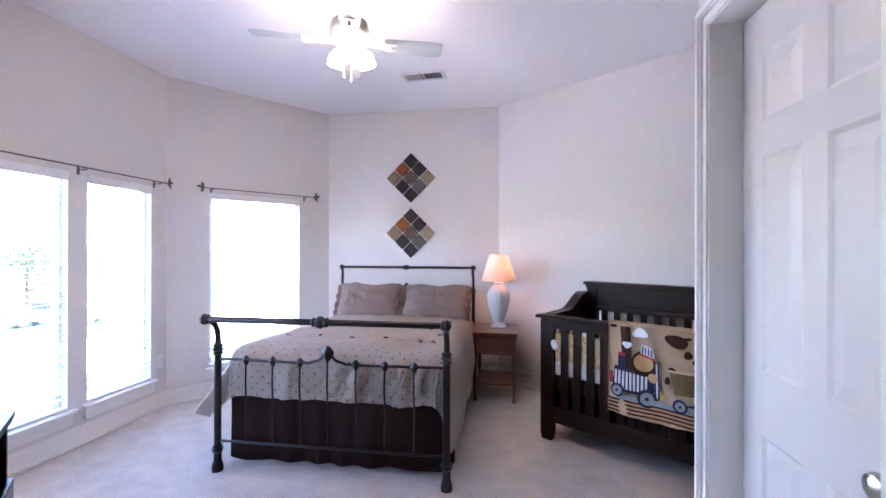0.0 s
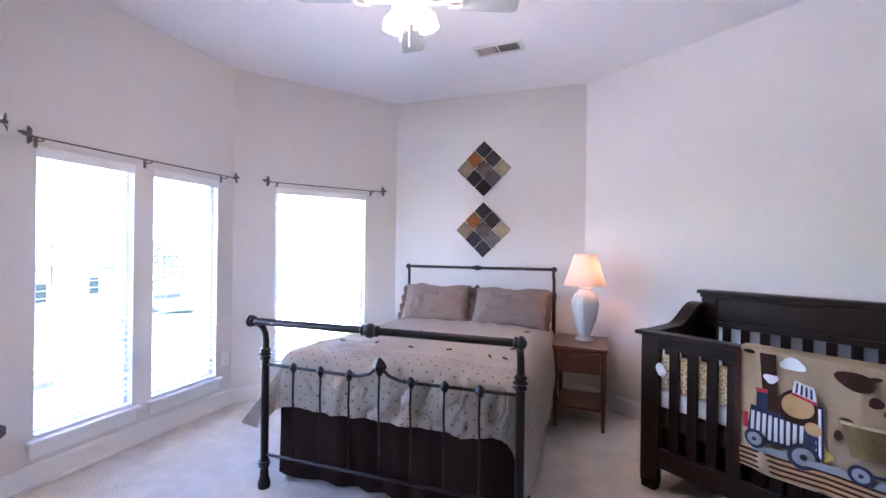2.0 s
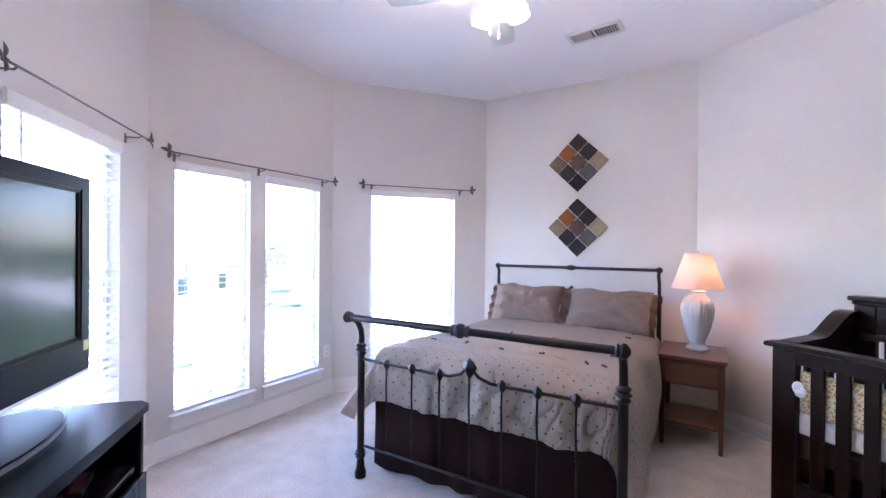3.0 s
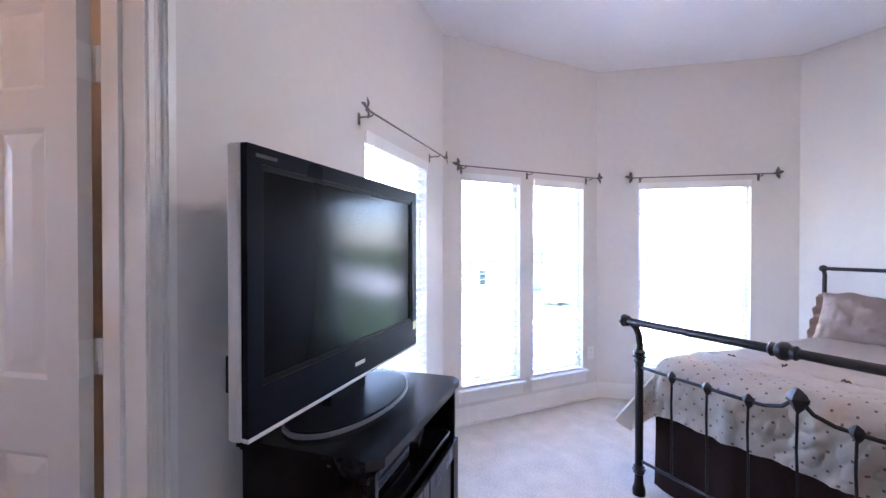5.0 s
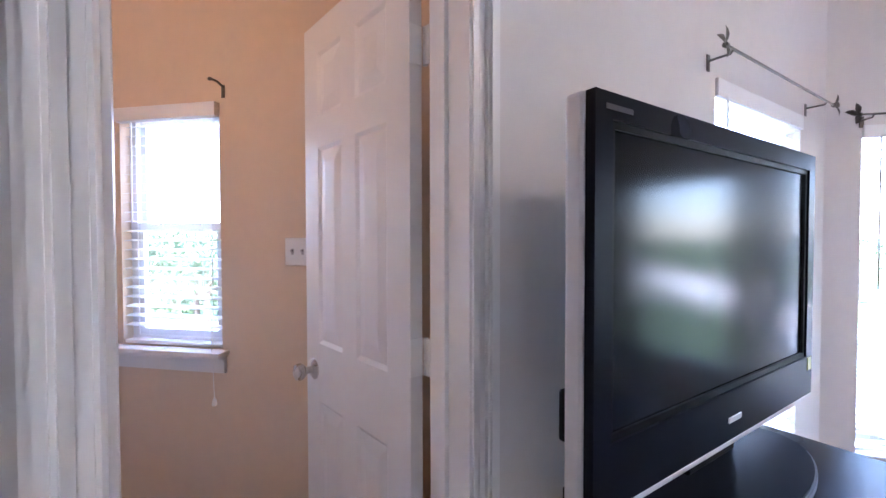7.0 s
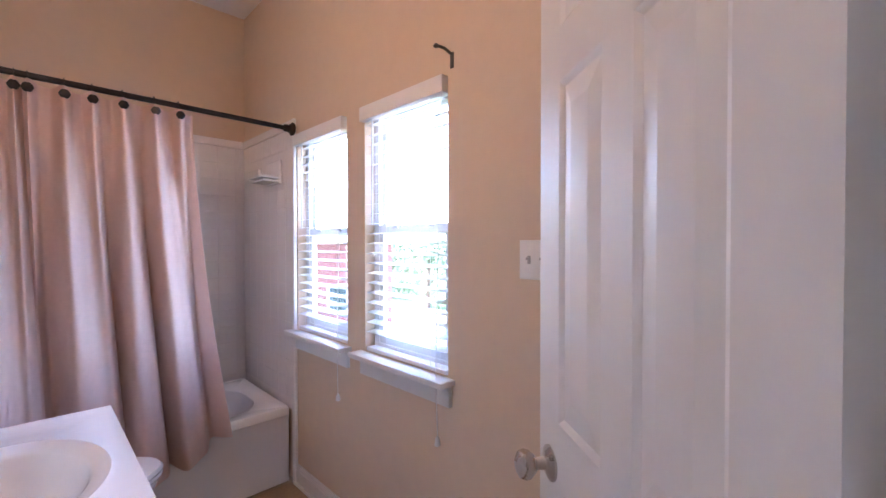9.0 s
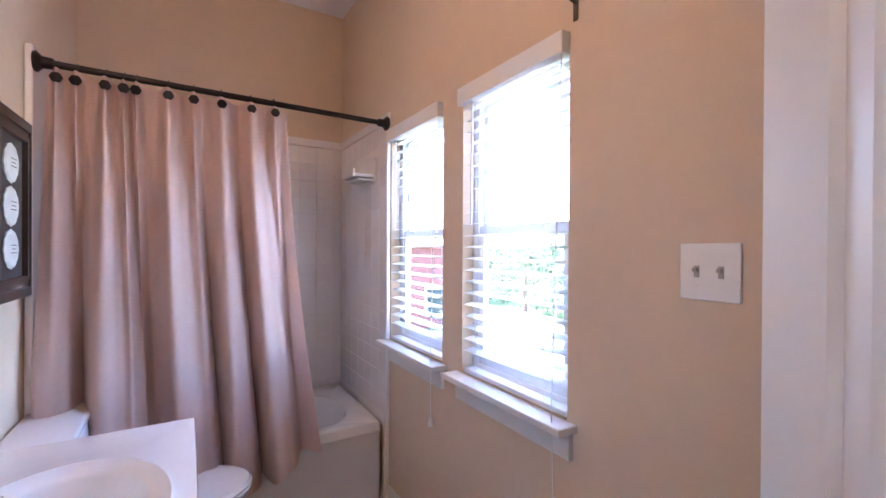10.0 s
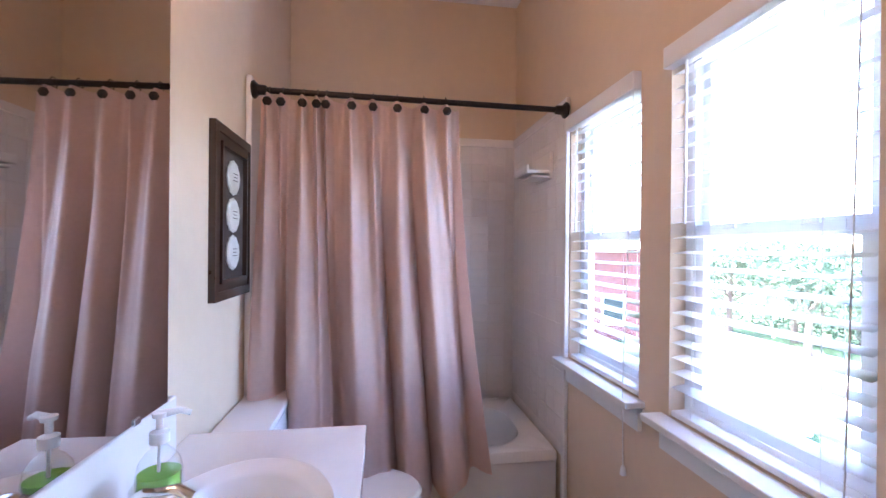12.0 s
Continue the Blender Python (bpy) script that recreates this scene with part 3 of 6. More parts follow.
def house(m, w, d, h, walls, label):
    ho = thing("house", m, label, "house")
    bm = B()
    box(bm, -w / 2, w / 2, -d / 2, d / 2, 0, h)
    part("wall", bm, walls, ho)
    bm = B()
    e = 0.4
    v = [bm.verts.new(p) for p in ((-w / 2 - e, -d / 2 - e, h), (w / 2 + e, -d / 2 - e, h), (w / 2 + e, d / 2 + e, h), (-w / 2 - e, d / 2 + e, h), (-w / 2 + d / 2, 0, h + 2.0), (w / 2 - d / 2, 0, h + 2.0))]
    for f in ((0, 1, 5, 4), (1, 2, 5), (2, 3, 4, 5), (3, 0, 4), (3, 2, 1, 0)):
        bm.faces.new([v[i] for i in f])
    part("roof", bm, ROOFING, ho)
    for k in range(3):
        x = -w / 2 + w * (k + 0.5) / 3
        bm = B()
        for x0, x1, z0, z1 in ((x - 0.55, x - 0.45, 0.8, 2.1), (x + 0.45, x + 0.55, 0.8, 2.1), (x - 0.55, x + 0.55, 0.7, 0.8), (x - 0.55, x + 0.55, 2.1, 2.2)):
            box(bm, x0, x1, d / 2, d / 2 + 0.05, z0, z1)
        win = part("window", bm, VINYL, ho)
        bm = B()
        box(bm, x - 0.45, x + 0.45, d / 2, d / 2 + 0.02, 0.8, 2.1)
        part("pane", bm, DARKGLASS, win)


house(pose(-12.9, -20.6, GZ, 0, 0, -30), 5.6, 5.0, 4.4, BRICK, "one-storey red brick house with a hipped roof")
house(pose(-34, 16, GZ, 0, 0, -70), 12.0, 8.0, 3.0, SIDING, "one-storey tan house across the street")

# ---- bed ----
BX0, BX1, BFY, BHY = -0.90, 0.52, 3.30, 5.30
BMX = (BX0 + BX1) / 2
bed = thing("iron_bed", pose(0, 0, 0), "dark bronze iron bed frame with scrolled footboard", "bed")


def turned(bm, x, y, z, r, s=1.0):
    """A small turned collar round an upright."""
    lathe(bm, [(r, -0.03 * s), (r * 1.5, -0.02 * s), (r * 1.15, -0.008 * s), (r * 1.75, 0.0), (r * 1.15, 0.008 * s), (r * 1.5, 0.02 * s), (r, 0.03 * s)], 14, (x, y, z))


def along_x(bm, prof, at, seg=14):
    t = B()
    lathe(t, prof, seg)
    t.transform(pose(*at, 0, 90, 0))
    me = bpy.data.meshes.new("t")
    t.to_mesh(me)
    bm.from_mesh(me)
    t.free()
    bpy.data.meshes.remove(me)


for x in (BX0, BX1):
    bm = B()
    tube(bm, [(x, BFY, 0.0), (x, BFY, 0.03), (x, BFY, 0.06), (x, BFY, 0.12)], [0.033, 0.034, 0.024, 0.021], 14)
    tube(bm, [(x, BFY, 0.12), (x, BFY, 0.72)], 0.021, 14)
    turned(bm, x, BFY, 0.745, 0.021, 1.2)
    turned(bm, x, BFY, 0.135, 0.02, 0.8)
    tube(bm, [(x, BFY, 0.75), (x, BFY + 0.002, 0.81), (x, BFY - 0.005, 0.86), (x, BFY - 0.03, 0.905), (x, BFY - 0.07, 0.935), (x, BFY - 0.10, 0.942)], [0.019, 0.018, 0.017, 0.017, 0.017, 0.018], 14)
    part("foot_post", bm, IRON, bed, "", True)
bm = B()
tube(bm, [(BX0 - 0.01, BFY - 0.10, 0.945), (BX1 + 0.01, BFY - 0.10, 0.945)], 0.0185, 16)
part("foot_rail", bm, IRON, bed, "", True)
for x, s in ((BX0 - 0.012, -1), (BX1 + 0.012, 1)):
    bm = B()
    along_x(bm, [(0.02, -0.03), (0.029, -0.022), (0.024, -0.012), (0.033, 0.0), (0.030, 0.012), (0.02, 0.02), (0.012, 0.026), (0.0, 0.028)] if s > 0 else [(0.0, -0.028), (0.012, -0.026), (0.02, -0.02), (0.030, -0.012), (0.033, 0.0), (0.024, 0.012), (0.029, 0.022), (0.02, 0.03)], (x, BFY - 0.10, 0.945))
    part("finial", bm, IRON, bed, "", True)
for y, z, nm in ((BFY - 0.10, 0.945, "foot_rail_collar"),):
    bm = B()
    along_x(bm, [(0.02, -0.05), (0.028, -0.04), (0.025, -0.025), (0.036, -0.008), (0.036, 0.008), (0.025, 0.025), (0.028, 0.04), (0.02, 0.05)], (BMX, y, z))
    part(nm, bm, IRON, bed, "turned collar with a worn edge", True)
SP = [BMX + 0.174 * k for k in range(-3, 4)]
bm = B()
pts = [(BX0, BFY, 0.688), (SP[2] - 0.02, BFY, 0.683), (SP[2] + 0.06, BFY, 0.685), (BMX - 0.05, BFY, 0.705), (BMX - 0.01, BFY, 0.745), (BMX, BFY, 0.752), (BMX + 0.01, BFY, 0.745), (BMX + 0.05, BFY, 0.705), (SP[4] - 0.06, BFY, 0.685), (SP[4] + 0.02, BFY, 0.683), (BX1, BFY, 0.688)]
tube(bm, pts, 0.0085, 10)
part("arched_rail", bm, IRON, bed, "", True)
bm = B()
tube(bm, [(BX0, BFY, 0.185), (BX1, BFY, 0.185)], 0.008, 10)
part("bottom_rail", bm, IRON, bed, "", True)
for k, x in enumerate(SP):
    bm = B()
    top = 0.735 if k == 3 else 0.684
    tube(bm, [(x, BFY, 0.185), (x + 0.004, BFY - 0.004, 0.4), (x - 0.003, BFY, 0.55), (x, BFY, top)], 0.0055, 8)
    part("spindle", bm, IRON, bed, "", True)
    bm = B()
    s = 1.6 if k == 3 else 1.05
    lathe(bm, [(0.002, -0.035 * s), (0.012 * s, -0.02 * s), (0.018 * s, -0.008 * s), (0.023 * s, 0.004 * s), (0.018 * s, 0.014 * s), (0.009 * s, 0.024 * s), (0.0, 0.03 * s)], 8, (x, BFY, top + (0.01 if k == 3 else 0.0)), 0.12, 4)
    part("rosette", bm, IRON, bed, "cast leaf rosette", True)
for x in (BX0, BX1):
    bm = B()
    tube(bm, [(x, BHY, 0.0), (x, BHY, 0.05), (x, BHY, 0.9)], [0.028, 0.019, 0.018], 12)
    turned(bm, x, BHY, 0.93, 0.018)
    tube(bm, [(x, BHY, 0.94), (x, BHY, 1.06), (x - math.copysign(0.006, x - BMX), BHY - 0.01, 1.12), (x - math.copysign(0.0, x - BMX), BHY - 0.02, 1.165)], 0.014, 12)
    part("head_post", bm, IRON, bed, "", True)
    bm = B()
    along_x(bm, [(0.0, -0.028), (0.018, -0.02), (0.026, -0.005), (0.026, 0.005), (0.018, 0.02), (0.0, 0.028)], (x, BHY - 0.02, 1.17))
    part("finial", bm, IRON, bed, "", True)
bm = B()
tube(bm, [(BX0, BHY - 0.02, 1.17), (BX1, BHY - 0.02, 1.17)], 0.0135, 12)
along_x(bm, [(0.014, -0.04), (0.022, -0.03), (0.019, -0.02), (0.028, 0.0), (0.019, 0.02), (0.022, 0.03), (0.014, 0.04)], (BMX, BHY - 0.02, 1.17))
part("head_rail", bm, IRON, bed, "", True)
bm = B()
tube(bm, [(BX0, BHY, 0.885), (BMX - 0.3, BHY, 0.88), (BMX - 0.06, BHY, 0.90), (BMX, BHY, 0.965), (BMX + 0.06, BHY, 0.90), (BMX + 0.3, BHY, 0.88), (BX1, BHY, 0.885)], 0.009, 10)
part("arched_rail", bm, IRON, bed, "", True)
bm = B()
lathe(bm, [(0.003, -0.045), (0.02, -0.02), (0.03, 0.0), (0.022, 0.02), (0.01, 0.035), (0.0, 0.045)], 8, (BMX, BHY, 0.965), 0.12, 4)
part("rosette", bm, IRON, bed, "cast leaf rosette", True)
for k in range(-3, 4):
    bm = B()
    tube(bm, [(BMX + 0.174 * k, BHY, 0.25), (BMX + 0.174 * k, BHY, 0.89 if k else 0.95)], 0.0055, 8)
    part("spindle", bm, IRON, bed)
for x in (BX0 + 0.11, BX1 - 0.11):
    bm = B()
    box(bm, x - 0.018, x + 0.018, BFY + 0.18, BHY, 0.23, 0.26)
    part("side_rail", bm, IRON, bed)

TICK = mk("mattress_ticking", (0.7, 0.68, 0.64), 0.9, var=0.05, bump=0.3)
bm = B()
box(bm, BX0 + 0.09, BX1 - 0.09, BFY + 0.19, BHY - 0.03, 0.262, 0.44, 0.03)
solid("box_spring", bm, TICK, "pale box spring on the iron frame", "box spring", "thing")
bm = B()
box(bm, BX0 + 0.075, BX1 - 0.085, BFY + 0.20, BHY - 0.03, 0.442, 0.655, 0.05)
solid("mattress", bm, TICK, "thick mattress under the duvet", "mattress", "thing")
SKIRT = mk("bed_skirt_cloth", (0.024, 0.012, 0.010), 0.95, var=0.25, scale=6, bump=0.5, bscale=300, spec=0.04)
bm = B()
line = []
xl, xr, yf, yb = BX0 + 0.005, BX1 - 0.01, BFY + 0.115, BHY - 0.05
per = [(xl, yb), (xl, yf), (xr, yf), (xr, yb)]
dist = 0.0
for (ax, ay), (bx, by) in zip(per, per[1:]):
    L = math.hypot(bx - ax, by - ay)
    for k in range(int(L / 0.012)):
        f = k * 0.012 / L
        nx, ny = (by - ay) / L, -(bx - ax) / L
        line.append((ax + (bx - ax) * f, ay + (by - ay) * f, -nx, -ny, dist + k * 0.012))
    dist += L
skirt = thing("bed_skirt", pose(0, 0, 0), "dark brown gathered cloth bed skirt hanging to the carpet", "bed skirt")
n1, n2 = int((yb - yf) / 0.012), int((yb - yf) / 0.012) + int((xr - xl) / 0.012)
for nm, seg in (("side_panel", line[:n1 + 1]), ("front_panel", line[n1:n2 + 1]), ("side_panel", line[n2:])):
    bm = B()
    rows = []
    for j in range(9):
        z, amp, row = 0.46 - (0.46 - 0.03) * j / 8, 0.004 + 0.011 * j / 8, []
        for x, y, nx, ny, s in seg:
            w = amp * math.sin(s * 27 + 2.5 * math.sin(s * 5)) + 0.009 * math.sin(s * 9 + j * 0.3)
            row.append(bm.verts.new((x - nx * w, y - ny * w, z + 0.004 * math.sin(s * 5) * j / 8)))
        rows.append(row)
    for r0, r1 in zip(rows, rows[1:]):
        for k in range(len(seg) - 1):
            bm.faces.new((r0[k], r0[k + 1], r1[k + 1], r1[k]))
    part(nm, bm, SKIRT, skirt, "", True)

# duvet
DUV = mk("duvet_plain", (0.62, 0.525, 0.44), 0.58, var=0.06, scale=5, bump=0.5, bscale=420, spec=0.25)
DOTS = mk("duvet_print", (0.60, 0.51, 0.425), 0.62, var=0.07, scale=5, bump=0.5, bscale=420, spec=0.25)
for m_ in (DOTS,):
    n_, l_ = m_.node_tree.nodes, m_.node_tree.links
    uv, vo, lt, mx = n_.new("ShaderNodeUVMap"), n_.new("ShaderNodeTexVoronoi"), n_.new("ShaderNodeMath"), n_.new("ShaderNodeMix")
    mp = n_.new("ShaderNodeMapping")
    mp.inputs["Rotation"].default_value, mp.inputs["Scale"].default_value = (0, 0, radians(45)), (19, 19, 19)
    l_.new(uv.outputs[0], mp.inputs[0])
    vo.inputs["Randomness"].default_value, vo.inputs["Scale"].default_value, vo.distance = 0.0, 1.0, "MANHATTAN"
    l_.new(mp.outputs[0], vo.inputs["Vector"])
    lt.operation, lt.inputs[1].default_value = "LESS_THAN", 0.125
    l_.new(vo.outputs["Distance"], lt.inputs[0])
    mx.data_type = "RGBA"
    b_ = n_["Principled BSDF"]
    l_.new(lt.outputs[0], mx.inputs[0])
    l_.new(b_.inputs["Base Color"].links[0].from_socket, mx.inputs[6])
    mx.inputs[7].default_value = (0.20, 0.13, 0.11, 1)
    l_.new(mx.outputs[2], b_.inputs["Base Color"])


def fall(d, flare):
    """Outward and downward run of cloth that hangs d beyond an edge."""
    r = 0.095
    if d < r * 1.57:
        a = d / r
        return r * math.sin(a), r * (1 - math.cos(a))
    e = d - r * 1.57
    return r + flare * e, r + e * math.sqrt(max(0.0, 1 - flare * flare))


bm = B()
NA, NB = 240, 200
W2, L2 = (BX1 - BX0) / 2 - 0.095, BHY - 0.10 - (BFY + 0.15)
LEFT, RIGHT, FOOT = 0.47, 0.66, 0.345
uvl = bm.loops.layers.uv.new("UVMap")
grid, uvs = [], []
for j in range(NB + 1):
    b = -FOOT + (L2 + FOOT) * j / NB
    row = []
    for i in range(NA + 1):
        a = -(W2 + LEFT) + (2 * W2 + LEFT + RIGHT) * i / NA
        da, db = max(0.0, abs(a) - W2), max(0.0, -b)
        d = math.hypot(da, db)
        sx = -1 if a < 0 else 1
        mixed = min(da, db) / max(d, 1e-6) * 1.414  # 0 on the sides, 1 on the corner's diagonal
        d = min(d, 0.49 if sx < 0 else 0.64)
        if da > db:
            fl = (0.20 + 0.26 * math.exp(-max(0.0, b) / 0.3)) if sx < 0 else 0.045 + 0.02 * math.sin(b * 4)
        else:
            fl = 0.03
        fl += mixed * (0.30 if sx < 0 else 0.02)
        o, g = fall(d, min(0.6, fl))
        ca, cb = (da / math.hypot(da, db), db / math.hypot(da, db)) if d else (0, 0)
        x = BMX + max(-W2, min(W2, a)) + sx * o * ca
        y = BFY + 0.15 + max(0.0, b) - o * cb
        z = 0.735 - g - 0.035 * max(0.0, b - 0.2)
        puff = 0.020 * math.cos(a * 2.0) + 0.018 * noise.noise((a * 2.6, b * 2.2, 0)) + 0.009 * noise.noise((a * 8, b * 5, 3))
        puff += 0.006 * noise.noise((a * 20, b * 9, 8)) + 0.003 * noise.noise((a * 9, b * 40, 2)) - 0.015 * math.exp(-((b - 0.16) / 0.035) ** 2) - 0.010 * math.exp(-((b - 0.30) / 0.02) ** 2)
        z += puff * max(0.0, 1 - d / 0.12)
        if d:
            k = min(1, d / 0.2)
            if db > da:  # gathers of the foot border, finer towards one end
                ph = a
                w = 0.014 * math.sin(ph * 19 + 2.6 * noise.noise((ph * 2.5, 0, 1))) + 0.009 * math.sin(ph * 44 + d * 8 + 3 * noise.noise((ph * 4, d * 3, 6)))
                cr = noise.noise((ph * 15 + d * 8, d * 8 - ph * 5, 4))
                w += (0.4 + 0.6 * min(1, max(0, a + 0.3))) * (0.006 - 0.020 * math.exp(-(cr / 0.09) ** 2))
                w += 0.004 * noise.noise((ph * 38, d * 16, 11))
            else:
                ph = b
                w = 0.020 * math.sin(ph * 7 + 1.5 * noise.noise((ph * 2, 0, 1))) + 0.009 * noise.noise((ph * 9, d * 5, 5)) + 0.004 * noise.noise((ph * 24, d * 12, 7))
            w *= k * (1 - 0.6 * mixed)
            w += 0.035 * math.sin(math.pi * min(1.0, d / 0.62)) * (1 if sx > 0 and da > db else 0)
            x += sx * ca * w
            y -= cb * w
            z += 0.004 * math.sin(ph * 9 + 1) * k + 0.006 * noise.noise((a * 6, b * 6, 9)) * k
        y = max(y, BFY + 0.016) if BX0 - 0.02 < x < BX1 + 0.02 else y
        row.append(bm.verts.new((x, y, z)))
        uvs.append((a, b))
    grid.append(row)
for j in range(NB):
    for i in range(NA):
        f = bm.faces.new((grid[j][i], grid[j][i + 1], grid[j + 1][i + 1], grid[j + 1][i]))
        b = -FOOT + (L2 + FOOT) * (j + 0.5) / NB
        a = -(W2 + LEFT) + (2 * W2 + LEFT + RIGHT) * (i + 0.5) / NA
        f.material_index = 1 if b < 0.15 or abs(a) > W2 + 0.17 else 0
        for lp, (ii, jj) in zip(f.loops, ((i, j), (i + 1, j), (i + 1, j + 1), (i, j + 1))):
            lp[uvl].uv = uvs[jj * (NA + 1) + ii]
bmesh.ops.solidify(bm, geom=bm.faces[:], thickness=-0.022)
duvet = thing("duvet", pose(0, 0, 0), "taupe duvet with dotted border, rumpled over the bed", "duvet")
part("cover", bm, [DUV, DOTS], duvet, "", True)


def duvet_top(a, b):
    return 0.735 - 0.035 * max(0.0, b - 0.2) + 0.020 * math.cos(a * 2.0) + 0.018 * noise.noise((a * 2.6, b * 2.2, 0)) + 0.009 * noise.noise((a * 8, b * 5, 3)) - 0.015 * math.exp(-((b - 0.16) / 0.035) ** 2) - 0.010 * math.exp(-((b - 0.30) / 0.02) ** 2)


KNOT = mk("knot_thread", (0.10, 0.065, 0.05), 0.9)
knots = [(BMX - W2 + 0.12 + 0.24 * k, BFY + 0.15 + 0.30 + 0.012 * math.sin(k * 2.0)) for k in range(5)] + [(BMX - W2 + 0.18 + 0.3 * k, BFY + 0.15 + 0.75) for k in range(4)] + [(BMX + W2 - 0.05, BFY + 0.4 + 0.3 * k) for k in range(5)]
for k, (x, y) in enumerate(knots):
    bm = B()
    z = duvet_top(x - BMX, y - BFY - 0.15) + 0.006
    a = k * 1.3
    for s in (-1, 1):
        tube(bm, [(x, y, z), (x + s * 0.011 * math.cos(a), y + s * 0.011 * math.sin(a), z + 0.006), (x + s * 0.022 * math.cos(a + 0.3), y + s * 0.022 * math.sin(a + 0.3), z - 0.003)], [0.005, 0.006, 0.002], 6)
    part("tie", bm, KNOT, duvet)
for b in (0.15, 0.30, 0.75):
    bm = B()
    pts = []
    for k in range(41):
        a = -W2 + 2 * W2 * k / 40
        pts.append((BMX + a, BFY + 0.15 + b, duvet_top(a, b) + 0.002))
    tube(bm, pts, 0.0035, 6)
    part("seam", bm, DUV, duvet)

PIL = mk("pillow_cloth", (0.22, 0.16, 0.13), 0.8, var=0.07, scale=6, bump=0.5, bscale=420, spec=0.25)
PILF = mk("pillow_flange", (0.22, 0.13, 0.09), 0.6, var=0.15, scale=8, bump=0.3, bscale=300)


def pillow(m, w, h, t, seed, flange, label):
    p = thing("pillow", m, label, "pillow", "pillows on the bed")
    bm = B()
    N, M = 46, 30
    sides = []
    for s in (-1, 1):
        g = []
        for j in range(M + 1):
            v = -1 + 2 * j / M
            row = []
            for i in range(N + 1):
                u = -1 + 2 * i / N
                th = t * (max(0.0, 1 - abs(u) ** 3.2) ** 0.55) * (max(0.0, 1 - abs(v) ** 2.6) ** 0.5)
                pinch = 1 - 0.13 * (1 - u * u) ** 0.7 * (0.6 + 0.4 * math.sin(u * 5 + seed))
                x = u * w / 2 * (1 - 0.07 * (1 - v * v))
                z = h / 2 + v * h / 2 * pinch + 0.01 * noise.noise((u * 3, v * 2, seed))
                wr = 0.016 * noise.noise((u * 3, v * 3, seed)) + 0.010 * noise.noise((u * 11, v * 6, seed + 4))
                row.append(bm.verts.new((x, s * (th + (wr if th > 0.01 else 0)) + 0.02 * noise.noise((u * 2, v * 2, seed + 9)), z)))
            g.append(row)
        sides.append(g)
        for j in range(M):
            for i in range(N):
                bm.faces.new((g[j][i], g[j][i + 1], g[j + 1][i + 1], g[j + 1][i]))
    bmesh.ops.remove_doubles(bm, verts=bm.verts[:], dist=0.0015)
    part("case", bm, PIL, p, "", True)
    for s in flange:
        bm = B()
        g = []
        for j in range(31):
            v = j / 30
            z = 0.01 + v * (h - 0.02)
            g.append([bm.verts.new((s * (w / 2 - 0.02 + e * 0.016 + 0.003 * math.sin(v * 17 + e)), 0.006 * e * math.sin(v * 26 + seed) + 0.004, z)) for e in range(4)])
        for r0, r1 in zip(g, g[1:]):
            for k in range(3):
                bm.faces.new((r0[k], r0[k + 1], r1[k + 1], r1[k]))
        bmesh.ops.solidify(bm, geom=bm.faces[:], thickness=0.004)
        part("flange", bm, PILF, p, "ruffled satin flange", True)
    return p


pillow(pose(-0.53, 4.985, 0.672, -30, 0, 2), 0.64, 0.385, 0.10, 1, (-1, 1), "plump taupe pillow leaning on the headboard")
pillow(pose(0.155, 4.96, 0.672, -32, 0, -3), 0.66, 0.385, 0.105, 7, (1, -1), "plump taupe pillow with a ruffled end")

# ---- nightstand and lamp ----
CHERRY = grain(mk("cherry_wood", (0.15, 0.055, 0.027), 0.35, var=0.15, scale=4, coat=0.2), 0, 5.0)
CHERRYV = grain(mk("cherry_wood_upright", (0.12, 0.043, 0.022), 0.38, var=0.15, scale=4, coat=0.2), 2, 5.0)
ns = thing("nightstand", pose(0.758, 4.94, 0, 0, 0, -2), "small cherry-wood nightstand with one drawer", "nightstand")
bm = B()
box(bm, -0.205, 0.205, -0.255, 0.25, 0.598, 0.622, 0.005)
part("top", bm, CHERRY, ns)
for x in (-0.172, 0.172):
    for y in (-0.215, 0.215):
        bm = B()
        v = []
        for z, r in ((0, 0.012), (0.40, 0.02), (0.598, 0.021)):
            v.append([bm.verts.new((x + a * r, y + c * r, z)) for a, c in ((-1, -1), (1, -1), (1, 1), (-1, 1))])
        for r0, r1 in zip(v, v[1:]):
            for k in range(4):
                bm.faces.new((r0[k], r0[(k + 1) % 4], r1[(k + 1) % 4], r1[k]))
        bm.faces.new(v[0])
        bm.faces.new(v[-1])
        part("leg", bm, CHERRYV, ns)
bm = B()
for x in (-0.185, 0.17):
    box(bm, x, x + 0.015, -0.195, 0.195, 0.43, 0.598)
box(bm, -0.152, 0.152, 0.2, 0.215, 0.43, 0.598)
box(bm, -0.152, 0.152, -0.23, -0.205, 0.58, 0.597)
box(bm, -0.152, 0.152, -0.23, -0.205, 0.425, 0.437)
part("apron", bm, CHERRY, ns)
bm = B()
box(bm, -0.15, 0.15, -0.235, 0.19, 0.44, 0.577, 0.003)
part("drawer", bm, CHERRY, ns)
bm = B()
box(bm, -0.17, 0.17, -0.2, 0.21, 0.14, 0.158, 0.003)
part("shelf", bm, CHERRY, ns)

